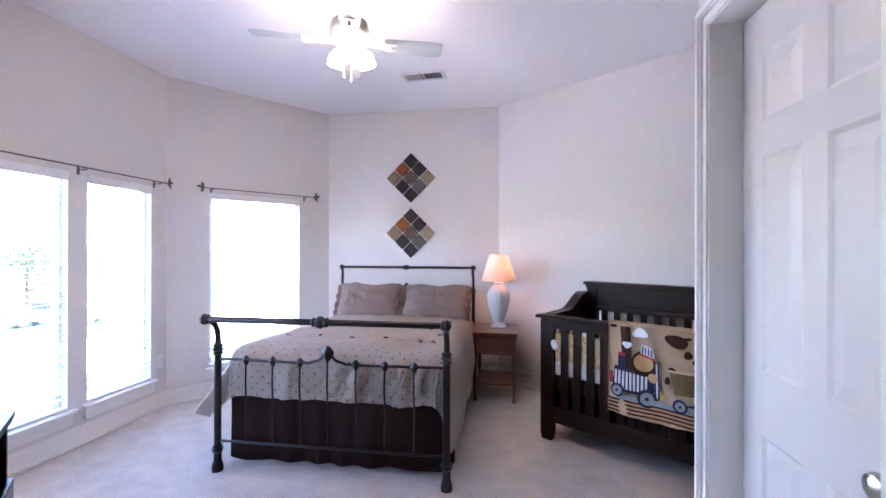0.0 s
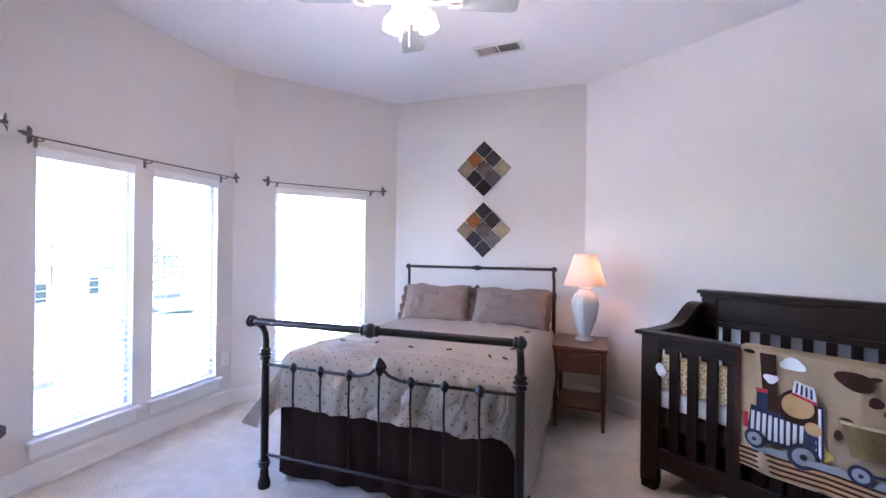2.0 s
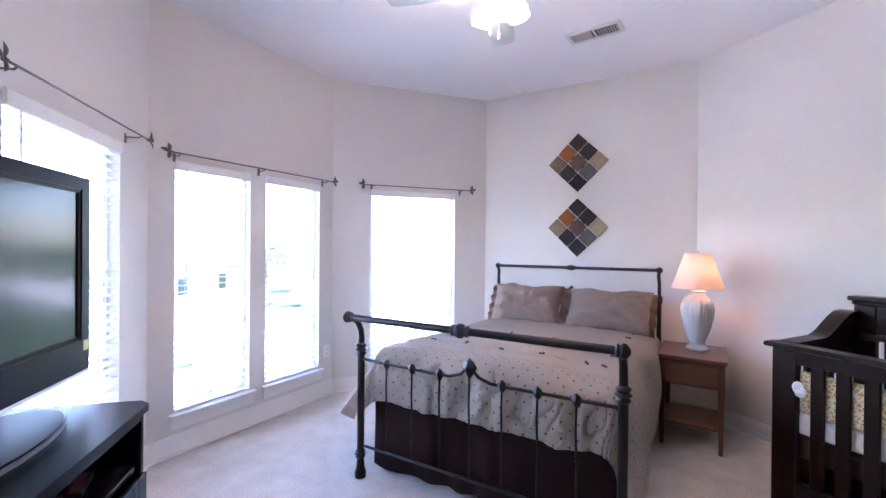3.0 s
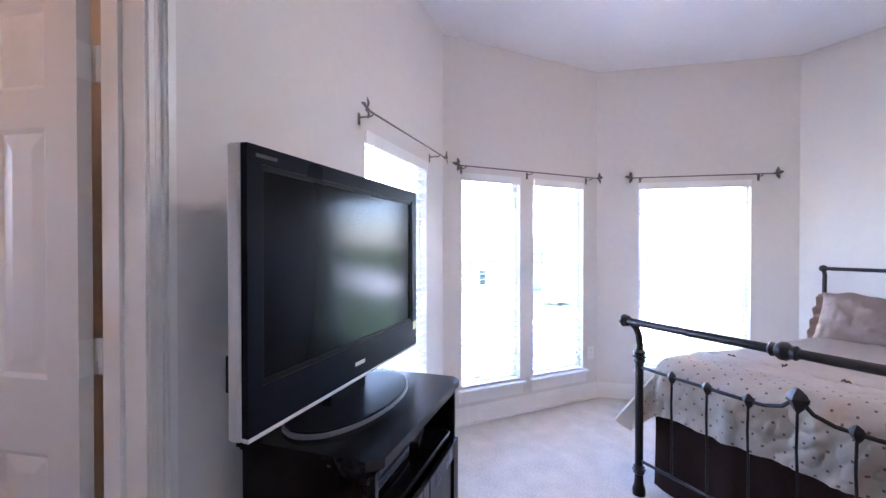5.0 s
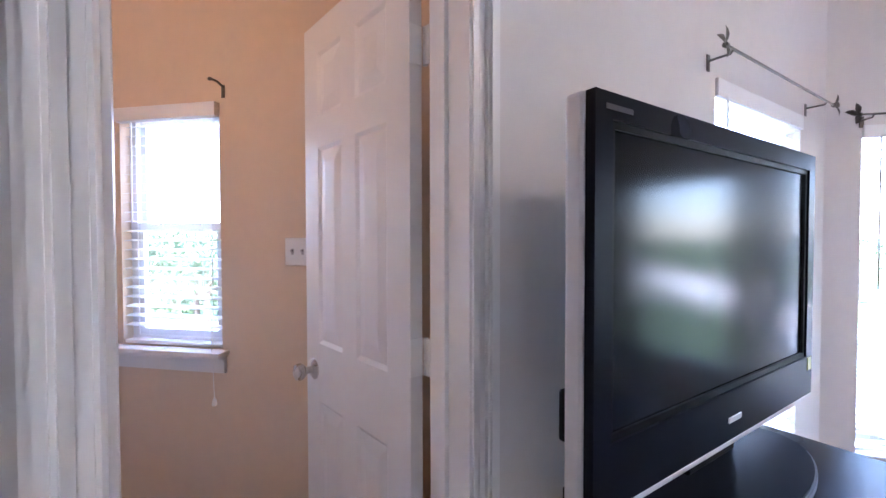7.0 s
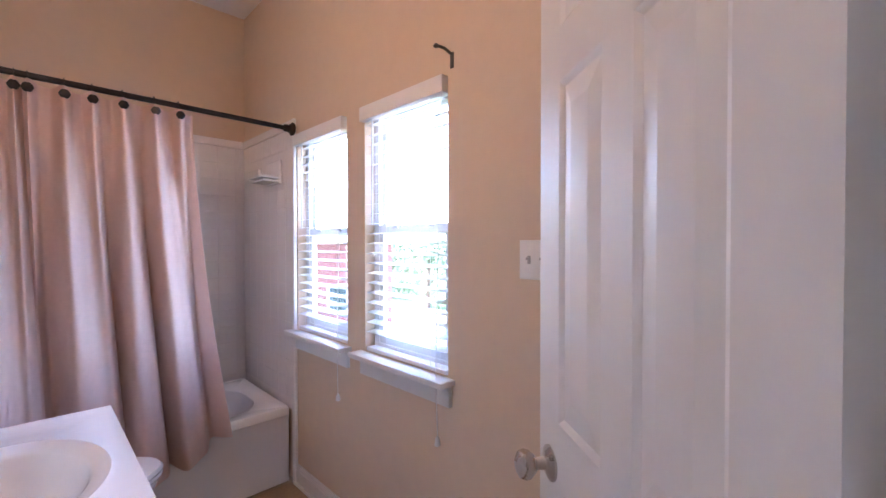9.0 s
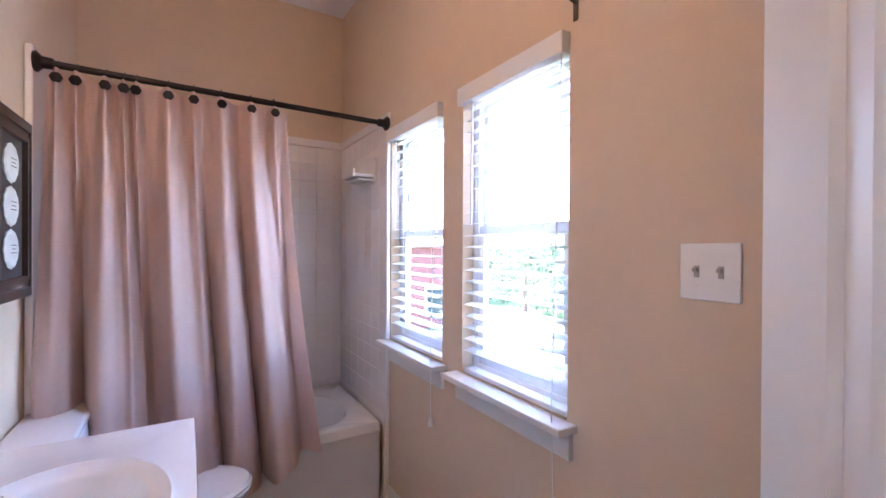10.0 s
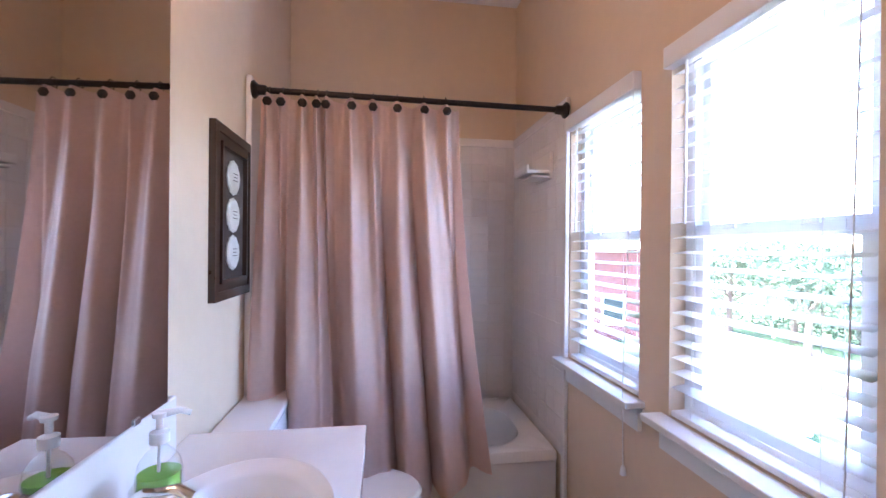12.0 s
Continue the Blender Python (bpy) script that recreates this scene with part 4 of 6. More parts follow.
CERAMIC = mk("lamp_ceramic", (0.52, 0.51, 0.50), 0.25, var=0.03, scale=8)
SHADE = mk("lamp_shade", (0.80, 0.70, 0.58), 0.85, var=0.03, scale=15, bump=0.2, bscale=500)
SHADE.node_tree.nodes["Principled BSDF"].inputs["Transmission Weight"].default_value = 0.0
sh_n, sh_l = SHADE.node_tree.nodes, SHADE.node_tree.links
tr, ad = sh_n.new("ShaderNodeBsdfTranslucent"), sh_n.new("ShaderNodeMixShader")
tr.inputs[0].default_value, ad.inputs[0].default_value = (0.46, 0.31, 0.21, 1), 0.35
sh_l.new(sh_n["Principled BSDF"].outputs[0], ad.inputs[1])
sh_l.new(tr.outputs[0], ad.inputs[2])
sh_l.new(ad.outputs[0], sh_n["Material Output"].inputs[0])
BRASS = mk("lamp_brass", (0.55, 0.38, 0.16), 0.3, metal=1.0)
lamp = thing("table_lamp", pose(0.785, 5.0, 0.622), "lit white ceramic table lamp with a cream shade", "lamp")
bm = B()
lathe(bm, [(0.075, 0.0), (0.077, 0.012), (0.066, 0.022), (0.05, 0.035), (0.047, 0.055)], 32)
part("foot", bm, CERAMIC, lamp, "", True)
bm = B()
lathe(bm, [(0.047, 0.055), (0.062, 0.09), (0.085, 0.16), (0.10, 0.23), (0.105, 0.29), (0.098, 0.335), (0.075, 0.372), (0.048, 0.395), (0.042, 0.41), (0.05, 0.42), (0.03, 0.428)], 96, (0, 0, 0), 0.035, 24, 5.0)
part("base", bm, CERAMIC, lamp, "white base with swirled ribs", True)
bm = B()
tube(bm, [(0, 0, 0.428), (0, 0, 0.55)], 0.006, 8)
lathe(bm, [(0.014, 0.47), (0.018, 0.48), (0.018, 0.52), (0.012, 0.53)], 14)
tube(bm, [(0, 0, 0.69), (0, 0, 0.71)], 0.006, 8)
part("socket", bm, BRASS, lamp, "", True)
bm = B()
lathe(bm, [(0.166, 0.442), (0.085, 0.69)], 40)
bmesh.ops.delete(bm, geom=[f for f in bm.faces if len(f.verts) > 4], context="FACES_ONLY")
part("shade", bm, SHADE, lamp, "cream empire shade", True)
for r, z in ((0.166, 0.442), (0.085, 0.69)):
    bm = B()
    tube(bm, [(r * math.cos(k * math.pi / 20), r * math.sin(k * math.pi / 20), z) for k in range(41)], 0.003, 6)
    part("shade_trim", bm, SHADE, lamp, "", True)

# ---- crib ----
ESP = grain(mk("espresso_wood", (0.017, 0.0075, 0.005), 0.34, var=0.25, scale=4, spec=0.2), 0, 5.0, 0.7)
crib = thing("crib", pose(1.10, 4.07, 0, 0, 0, -35), "dark espresso wooden crib with a high panelled back", "crib")
CL, CD = 1.37, 0.70


def sweep(v):
    """Rises softly from 0 to 1."""
    v = max(0.0, min(1.0, v))
    return v * v * (3 - 2 * v)



def board(nm, *a, bevel=0.004, parent=crib, material=ESP, label=""):
    bm = B()
    box(bm, *a, bevel)
    return part(nm, bm, material, parent, label)


for x in (0.0, CL - 0.10):
    board("front_post", x, x + 0.10, 0.0, 0.045, 0.03, 0.855)
    board("back_post", *((0.05, 0.14) if x == 0 else (x - 0.04, x + 0.05)), CD - 0.045, CD, 0.03, 1.05)
    board("foot", x + 0.01, x + 0.09, -0.006, 0.05, 0.0, 0.055)
    board("foot", *((0.055, 0.135) if x == 0 else (x - 0.035, x + 0.045)), CD - 0.05, CD + 0.006, 0.0, 0.055)
board("front_cap", -0.03, CL + 0.03, -0.025, 0.065, 0.868, 0.892, bevel=0.008)
board("front_rail", 0.0, CL, 0.002, 0.043, 0.80, 0.866)
board("front_bottom_rail", 0.10, CL - 0.10, 0.006, 0.04, 0.13, 0.24)
board("stile", 0.435, 0.50, 0.004, 0.042, 0.24, 0.80)
board("stile", 0.87, 0.935, 0.004, 0.042, 0.24, 0.80)
bm = B()
box(bm, 0, 0.05, 0.012, 0.034, 0.24, 0.80, 0.003)
slat_me = mesh_of("slat", bm, ESP)
for x in (0.152, 0.245, 0.34, 0.545, 0.61, 0.675, 0.74, 0.805, 0.98, 1.075, 1.17):
    shared("slat", slat_me, crib, pose(x, 0, 0))
board("back_cap", 0.03, CL - 0.03, CD - 0.075, CD + 0.03, 1.072, 1.098, bevel=0.008)
board("back_moulding", 0.045, CL - 0.045, CD - 0.06, CD + 0.015, 1.05, 1.072, bevel=0.006)
board("back_panel", 0.10, CL - 0.10, CD - 0.035, CD - 0.015, 0.90, 1.05)
board("back_ledge", 0.08, CL - 0.08, CD - 0.05, CD - 0.008, 0.865, 0.90, bevel=0.006)
board("back_bottom_rail", 0.10, CL - 0.10, CD - 0.04, CD - 0.006, 0.13, 0.24)
bm = B()
box(bm, 0, 0.045, CD - 0.034, CD - 0.012, 0.24, 0.865, 0.003)
slat_me = mesh_of("slat", bm, ESP)
for k in range(11):
    shared("slat", slat_me, crib, pose(0.17 + 0.1 * k, 0, 0))
for x in (0.02, CL - 0.06):
    bm = B()
    n = 18
    rows = []
    for k in range(n + 1):
        f = k / n
        y = 0.045 + (CD - 0.10) * f
        z = 0.868 + 0.012 * f + 0.112 * sweep((f - 0.42) / 0.5)
        rows.append([bm.verts.new(v) for v in ((x - 0.02, y, z), (x + 0.06, y, z), (x + 0.06, y, z + 0.026), (x - 0.02, y, z + 0.026))])
    for r0, r1 in zip(rows, rows[1:]):
        for k in range(4):
            bm.faces.new((r0[k], r0[(k + 1) % 4], r1[(k + 1) % 4], r1[k]))
    bm.faces.new(rows[0])
    bm.faces.new(rows[-1])
    part("end_cap", bm, ESP, crib, "curved sleigh top rail")
    bm = B()
    rows = []
    for k in range(n + 1):
        f = k / n
        y = 0.045 + (CD - 0.09) * f
        z = 0.868 + 0.012 * f + 0.112 * sweep((f - 0.42) / 0.5)
        rows.append([bm.verts.new(v) for v in ((x, y, 0.78), (x + 0.035, y, 0.78), (x + 0.035, y, z), (x, y, z))])
    for r0, r1 in zip(rows, rows[1:]):
        for k in range(4):
            bm.faces.new((r0[k], r0[(k + 1) % 4], r1[(k + 1) % 4], r1[k]))
    bm.faces.new(rows[0])
    bm.faces.new(rows[-1])
    part("end_rail", bm, ESP, crib)
    board("end_bottom_rail", x, x + 0.035, 0.045, CD - 0.045, 0.13, 0.24)
    for k in range(5):
        y = 0.11 + 0.105 * k
        board("slat", x + 0.008, x + 0.027, y, y + 0.05, 0.24, 0.80)
CRIBM = mk("crib_sheet", (0.05, 0.026, 0.017), 0.9, var=0.1, scale=10, bump=0.4)
bm = B()
box(bm, 0.065, CL - 0.065, 0.05, CD - 0.05, 0.34, 0.46, 0.02)
cm = solid("crib_mattress", bm, CRIBM, "thin crib mattress in a dark brown sheet", "mattress", "thing")
cm.matrix_basis = crib.matrix_basis
bm = B()
box(bm, 0.065, CL - 0.065, 0.08, CD - 0.08, 0.13, 0.338)
part("spring_base", bm, ESP, crib)
GIRAFFE = mk("bumper_print", (0.85, 0.74, 0.50), 0.9, var=0.05, scale=8, bump=0.4, bscale=300)
n_, l_ = GIRAFFE.node_tree.nodes, GIRAFFE.node_tree.links
vo, rp, mx, tc_ = n_.new("ShaderNodeTexVoronoi"), n_.new("ShaderNodeMath"), n_.new("ShaderNodeMix"), n_.new("ShaderNodeTexCoord")
vo.feature, vo.inputs["Scale"].default_value = "DISTANCE_TO_EDGE", 55
l_.new(tc_.outputs["Object"], vo.inputs["Vector"])
rp.operation, rp.inputs[1].default_value = "GREATER_THAN", 0.12
l_.new(vo.outputs["Distance"], rp.inputs[0])
mx.data_type = "RGBA"
l_.new(rp.outputs[0], mx.inputs[0])
l_.new(n_["Principled BSDF"].inputs["Base Color"].links[0].from_socket, mx.inputs[6])
mx.inputs[7].default_value = (0.58, 0.36, 0.11, 1)
l_.new(mx.outputs[2], n_["Principled BSDF"].inputs["Base Color"])
BUMP = mk("bumper_cloth", (0.75, 0.73, 0.68), 0.9, var=0.25, scale=25, bump=0.4, bscale=300)
bumper = thing("crib_bumper", crib.matrix_basis.copy(), "padded crib bumper with a giraffe-spot print", "bumper")
bm = B()
box(bm, 0.06, CL - 0.06, 0.038, 0.068, 0.565, 0.765, 0.012)
part("upper_band", bm, GIRAFFE, bumper, "yellow giraffe-spot band")
bm = B()
box(bm, 0.06, CL - 0.06, 0.036, 0.068, 0.465, 0.563, 0.012)
part("lower_band", bm, BUMP, bumper, "pale patterned band")
bm = B()
for k, (x, z) in enumerate(((0.115, 0.70), (0.125, 0.68))):
    lathe(bm, [(0.0, -0.028), (0.016, -0.02), (0.022, 0), (0.016, 0.02), (0.0, 0.028)], 10, (x, -0.012, z), 0.1, 3)
part("tie_bow", bm, BUMP, bumper, "white fabric bow tied round the slat")

# quilt over the crib's front rail
QB = mk("quilt_tan", (0.68, 0.51, 0.33), 0.9, var=0.08, scale=8, bump=0.5, bscale=260, spec=0.15)
QBR = mk("quilt_brown", (0.045, 0.02, 0.014), 0.9, var=0.15, scale=10, bump=0.5, bscale=260, spec=0.15)
QW = mk("quilt_white", (0.75, 0.75, 0.78), 0.85, var=0.05, bump=0.4, bscale=260)
QN = mk("quilt_navy", (0.02, 0.025, 0.06), 0.85, var=0.1, bump=0.4, bscale=260)
QG = mk("quilt_grey", (0.30, 0.32, 0.36), 0.85, var=0.1, bump=0.4, bscale=260)
QR = mk("quilt_red", (0.45, 0.03, 0.04), 0.85, var=0.1, bump=0.4, bscale=260)
QY = mk("quilt_yellow", (0.65, 0.42, 0.08), 0.85, var=0.1, bump=0.4, bscale=260)
QF = mk("quilt_amber", (0.55, 0.33, 0.14), 0.85, var=0.06, bump=0.4, bscale=260)
QO = mk("quilt_gold_mesh", (0.15, 0.09, 0.025), 0.7, var=0.6, scale=30, bump=0.6, bscale=200)
QBL = mk("quilt_blue", (0.22, 0.27, 0.42), 0.85, var=0.1, bump=0.4, bscale=260)
QST = mk("quilt_track", (0.52, 0.30, 0.15), 0.9, var=0.15, scale=12, bump=0.5, bscale=260)
quilt = thing("baby_quilt", crib.matrix_basis.copy(), "tan appliqued baby quilt hung over the crib rail", "quilt")
QX0, QX1, QZ0 = 0.505, 1.13, 0.335


def qy(x, z):
    """How far the cloth stands in front of the rail."""
    return -0.034 - 0.022 * (0.9 - z) * math.sin(x * 21 + 2 * z) - 0.007 * math.sin(x * 9 + z * 7) - 0.004 * math.sin(x * 47 + z * 12) - 0.005 * noise.noise((x * 9, z * 9, 2))


bm = B()
NX, NZ = 60, 70
g = []
for j in range(NZ + 1):
    s = j / NZ
    row = []
    for i in range(NX + 1):
        x = QX0 + (QX1 - QX0) * i / NX
        if s < 0.12:
            f = s / 0.12
            v = (x, 0.075, 0.80 + 0.10 * f)
        elif s < 0.24:
            f = (s - 0.12) / 0.12
            v = (x, 0.075 - 0.107 * f, 0.90 + 0.006 * math.sin(f * math.pi))
        else:
            z = 0.90 - (0.90 - QZ0) * (s - 0.24) / 0.76 + 0.008 * math.sin(x * 14) * (s - 0.24)
            v = (x, qy(x, z), z)
        row.append(bm.verts.new(v))
    g.append(row)
for j in range(NZ):
    for i in range(NX):
        bm.faces.new((g[j][i], g[j][i + 1], g[j + 1][i + 1], g[j + 1][i]))
bmesh.ops.solidify(bm, geom=bm.faces[:], thickness=-0.008)
part("ground_cloth", bm, QB, quilt, "", True)


def patch(nm, pts, material, lift, label=""):
    """A flat applique patch laid on the quilt's front."""
    bm = B()
    f = bm.faces.new([bm.verts.new((x, 0, z)) for x, z in pts])
    bmesh.ops.triangulate(bm, faces=[f])
    for _ in range(2):
        bmesh.ops.subdivide_edges(bm, edges=[e for e in bm.edges if e.calc_length() > 0.03], cuts=1, use_grid_fill=True)
    bmesh.ops.triangulate(bm, faces=bm.faces[:])
    for v in bm.verts:
        v.co.y = qy(v.co.x, v.co.z) - lift - 0.009
    bmesh.ops.recalc_face_normals(bm, faces=bm.faces)
    r = bmesh.ops.extrude_face_region(bm, geom=bm.faces[:])
    for v in [e for e in r["geom"] if isinstance(e, bmesh.types.BMVert)]:
        v.co.y += 0.003
    return part(nm, bm, material, quilt, label)


def disc(x, z, rx, rz=None, n=20, turn=0.0, wob=0.0):
    rz = rz or rx
    out = []
    for k in range(n):
        a = 2 * math.pi * k / n
        w = 1 + wob * math.sin(3 * a + x * 40)
        u, v = rx * w * math.cos(a), rz * w * math.sin(a)
        out.append((x + u * math.cos(turn) - v * math.sin(turn), z + u * math.sin(turn) + v * math.cos(turn)))
    return out


def rect(x0, x1, z0, z1, skew=0.0):
    return [(x0, z0), (x1, z0 + skew), (x1, z1 + skew), (x0, z1)]


patch("binding", rect(QX0 - 0.02, QX0 + 0.006, 0.35, 0.885), QBR, 0.002, "dark brown cloth binding")
patch("track_band", rect(QX0 + 0.002, QX1 - 0.002, 0.345, 0.435), QST, 0.001, "brown and tan striped border")
for z in (0.355, 0.378, 0.401, 0.424):
    patch("stripe", rect(QX0 + 0.002, QX1 - 0.002, z, z + 0.009), QBR, 0.004)
patch("ground_strip", rect(QX0 + 0.06, QX1 - 0.01, 0.435, 0.465), QG, 0.001)
patch("smoke_panel", [(0.60, 0.60), (0.66, 0.60), (0.645, 0.885), (0.585, 0.885)], QBR, 0.001, "dark brown smoke panel")
patch("cloud", disc(0.705, 0.855, 0.045, 0.028, wob=0.15), QW, 0.004)
patch("cloud", disc(0.628, 0.775, 0.028, 0.02, wob=0.15), QW, 0.004)
patch("funnel", rect(0.575, 0.615, 0.63, 0.705), QN, 0.004)
patch("funnel_rim", rect(0.573, 0.617, 0.705, 0.722), QR, 0.005)
patch("engine_body", [(0.54, 0.49), (0.79, 0.47), (0.80, 0.60), (0.555, 0.64)], QN, 0.003, "striped engine body")
for k in range(11):
    x = 0.558 + 0.0215 * k
    patch("engine_stripe", [(x, 0.50), (x + 0.012, 0.50), (x + 0.012, 0.615 - 0.002 * k), (x, 0.615 - 0.002 * k)], QW, 0.006)
patch("cab_post", rect(0.785, 0.812, 0.47, 0.70), QN, 0.004)
patch("cab_stripe", rect(0.793, 0.802, 0.48, 0.69), QW, 0.007)
patch("buffer", rect(0.525, 0.545, 0.53, 0.60), QR, 0.004)
patch("round_patch", disc(0.725, 0.672, 0.075, 0.078, wob=0.04), QBR, 0.006, "round dark brown applique")
patch("round_patch", disc(0.725, 0.680, 0.056, 0.054), QF, 0.009, "round amber applique")
patch("striped_patch", [(0.705, 0.735), (0.79, 0.715), (0.78, 0.775), (0.715, 0.79)], QW, 0.011, "striped white applique")
for k in range(4):
    patch("patch_stripe", [(0.715 + 0.018 * k, 0.738 - 0.004 * k), (0.723 + 0.018 * k, 0.737 - 0.004 * k), (0.727 + 0.016 * k, 0.780 - 0.004 * k), (0.721 + 0.016 * k, 0.782 - 0.004 * k)], QN, 0.014)
patch("band", [(0.703, 0.724), (0.79, 0.703), (0.79, 0.716), (0.704, 0.737)], QR, 0.013)
patch("small_patch", disc(0.775, 0.595, 0.03, 0.028), QF, 0.009)
patch("star", disc(0.82, 0.50, 0.018, 0.025, wob=0.3), QY, 0.003)
for x, z, r in ((0.575, 0.492, 0.042), (0.745, 0.468, 0.054), (0.925, 0.470, 0.040), (1.035, 0.488, 0.044)):
    wh = patch("wheel", disc(x, z, r), QN, 0.010, "navy wheel applique")
    patch("hub", disc(x, z, r * 0.68), QG, 0.013)
    patch("hub_pin", disc(x, z, r * 0.2), QN, 0.016)
patch("axle", rect(0.925, 1.035, 0.472, 0.484, 0.01), QN, 0.006)
patch("wagon", [(0.895, 0.53), (1.05, 0.545), (1.055, 0.66), (0.865, 0.655)], QO, 0.004, "gold mesh wagon")
patch("wagon_rim", [(0.86, 0.655), (1.058, 0.66), (1.058, 0.672), (0.86, 0.668)], QB, 0.007)
for x, z, rx, rz, a in ((0.905, 0.835, 0.062, 0.036, -0.25), (0.96, 0.855, 0.022, 0.009, 0.2), (0.965, 0.765, 0.022, 0.022, -0.5), (1.0, 0.73, 0.016, 0.014, 0), (1.015, 0.685, 0.024, 0.018, 0), (0.88, 0.672, 0.022, 0.009, 0), (0.855, 0.60, 0.014, 0.022, 0)):
    patch("spot", disc(x, z, rx, rz, 18, a, 0.06), QBR, 0.004)
patch("blue_patch", [(1.06, 0.83), (1.085, 0.86), (1.10, 0.80), (1.125, 0.79), (1.125, 0.71), (1.085, 0.72), (1.06, 0.76)], QBL, 0.004, "pale blue applique")

# ---- television and stand ----
TW = along(9)[0] @ pose(-U0, 0, 0)  # x is the measure along the diagonal wall, y into the wall
BLACK = mk("stand_black", (0.006, 0.0055, 0.007), 0.25, var=0.2, scale=5, spec=0.18)
stand = thing("tv_stand", TW @ pose(1.405, -0.50, 0), "black painted wooden television stand", "tv stand")
SW, SD = 0.665, 0.41
bm = B()
c = 0.035
top = [(0.0 - 0.02, -0.02 + c), (-0.02 + c, -0.02), (SW + 0.02 - c, -0.02), (SW + 0.02, -0.02 + c), (SW + 0.02, SD), (-0.02, SD)]
for z0, z1, d in ((0.785, 0.797, 0.012), (0.797, 0.82, 0.0)):
    vs = [[bm.verts.new((x + (d if x < 0.1 else -d if x > SW - 0.1 else 0), y + (d if y < 0.1 else 0), z)) for x, y in top] for z in (z0, z1)]
    bm.faces.new(list(reversed(vs[0])))
    bm.faces.new(vs[1])
    for k in range(6):
        bm.faces.new((vs[0][k], vs[0][(k + 1) % 6], vs[1][(k + 1) % 6], vs[1][k]))
part("top", bm, BLACK, stand)
for nm, a in (("side_panel", (0.0, 0.02, 0.0, SD, 0.0, 0.785)), ("side_panel", (SW - 0.02, SW, 0.0, SD, 0.0, 0.785)), ("back_panel", (0.02, SW - 0.02, SD - 0.012, SD, 0.05, 0.785)), ("shelf", (0.02, SW - 0.02, 0.012, SD - 0.014, 0.605, 0.625)), ("bottom", (0.02, SW - 0.02, 0.01, SD - 0.014, 0.05, 0.07)), ("plinth", (0.02, SW - 0.02, 0.02, 0.035, 0.0, 0.05)), ("top_rail", (0.02, SW - 0.02, 0.0, 0.018, 0.765, 0.785))):
    bm = B()
    box(bm, *a, 0.003)
    part(nm, bm, BLACK, stand)
for x0 in (0.022, SW / 2 + 0.002):
    x1 = x0 + SW / 2 - 0.024
    bm = B()
    for b in ((x0, x0 + 0.055, -0.018, 0.0, 0.075, 0.60), (x1 - 0.055, x1, -0.018, 0.0, 0.075, 0.60), (x0 + 0.055, x1 - 0.055, -0.018, 0.0, 0.075, 0.13), (x0 + 0.055, x1 - 0.055, -0.018, 0.0, 0.545, 0.60)):
        box(bm, *b, 0.003)
    box(bm, x0 + 0.055, x1 - 0.055, -0.010, -0.002, 0.13, 0.545)
    d = part("door", bm, BLACK, stand)
    bm = B()
    xk = x1 - 0.03 if x0 < 0.1 else x0 + 0.03
    box(bm, xk - 0.009, xk + 0.009, -0.042, -0.018, 0.40, 0.418, 0.006)
    part("knob", bm, NICKEL, d)
PLAST = mk("black_plastic", (0.008, 0.008, 0.009), 0.4, var=0.1, spec=0.08)
player = thing("media_player", TW @ pose(1.50, -0.42, 0.626), "slim black media player on the stand's shelf", "media player")
bm = B()
box(bm, 0, 0.30, 0, 0.22, 0.006, 0.052, 0.004)
part("case", bm, PLAST, player)
bm = B()
box(bm, 0.02, 0.28, -0.004, 0, 0.018, 0.042, 0.001)
part("front_panel", bm, mk("smoke_panel", (0.03, 0.03, 0.035), 0.12), player)
box2 = thing("remote_control", TW @ pose(1.86, -0.43, 0.626, 0, 0, 14), "small dark remote control on the shelf", "remote control")
bm = B()
box(bm, 0, 0.14, 0, 0.045, 0, 0.02, 0.005)
part("body", bm, PLAST, box2)
bm = B()
for k in range(10):
    box(bm, 0.012 + 0.012 * k, 0.020 + 0.012 * k, 0.012, 0.033, 0.020, 0.022)
part("buttons", bm, mk("remote_buttons", (0.25, 0.08, 0.1), 0.6), box2)

SILVER = mk("tv_silver", (0.62, 0.60, 0.60), 0.42, metal=0.15, var=0.05)
BEZEL = mk("tv_bezel", (0.008, 0.009, 0.016), 0.30, var=0.05, spec=0.05)
# Lighter grey puts the reflection on the base's edge into its colour.
RIM_SHEEN = mk("tv_base_rim_sheen", (0.16, 0.16, 0.18), 0.35, var=0.05)
SCREEN = mk("tv_screen", (0.006, 0.007, 0.011), 0.15, var=0.02, rvar=0.01, spec=0.11)
tv = thing("television", TW @ pose(1.232, -0.268, 0.0), "large black flat television with a silver edge", "television")
TVW, T0, T1 = 0.985, 0.897, 1.575
bm = B()
box(bm, 0.0, TVW, 0.012, 0.050, T0, T1, 0.008)
part("silver_shell", bm, SILVER, tv, "brushed silver side and lower edge")
bm = B()
s0, s1, zb, zt = 0.048, TVW - 0.048, T0 + 0.118, T1 - 0.045
for b in ((0.004, s0, T0 + 0.012, T1 - 0.003), (s1, TVW - 0.004, T0 + 0.012, T1 - 0.003), (s0, s1, T0 + 0.012, zb), (s0, s1, zt, T1 - 0.003)):
    box(bm, b[0], b[1], -0.006, 0.012, b[2], b[3])
part("bezel", bm, BEZEL, tv, "glossy black bezel")
bm = B()
box(bm, 0.004, TVW - 0.004, -0.007, 0.012, T0 + 0.001, T0 + 0.012, 0.002)
part("lower_trim", bm, SILVER, tv, "bright silver strip along the lower edge")
bm = B()
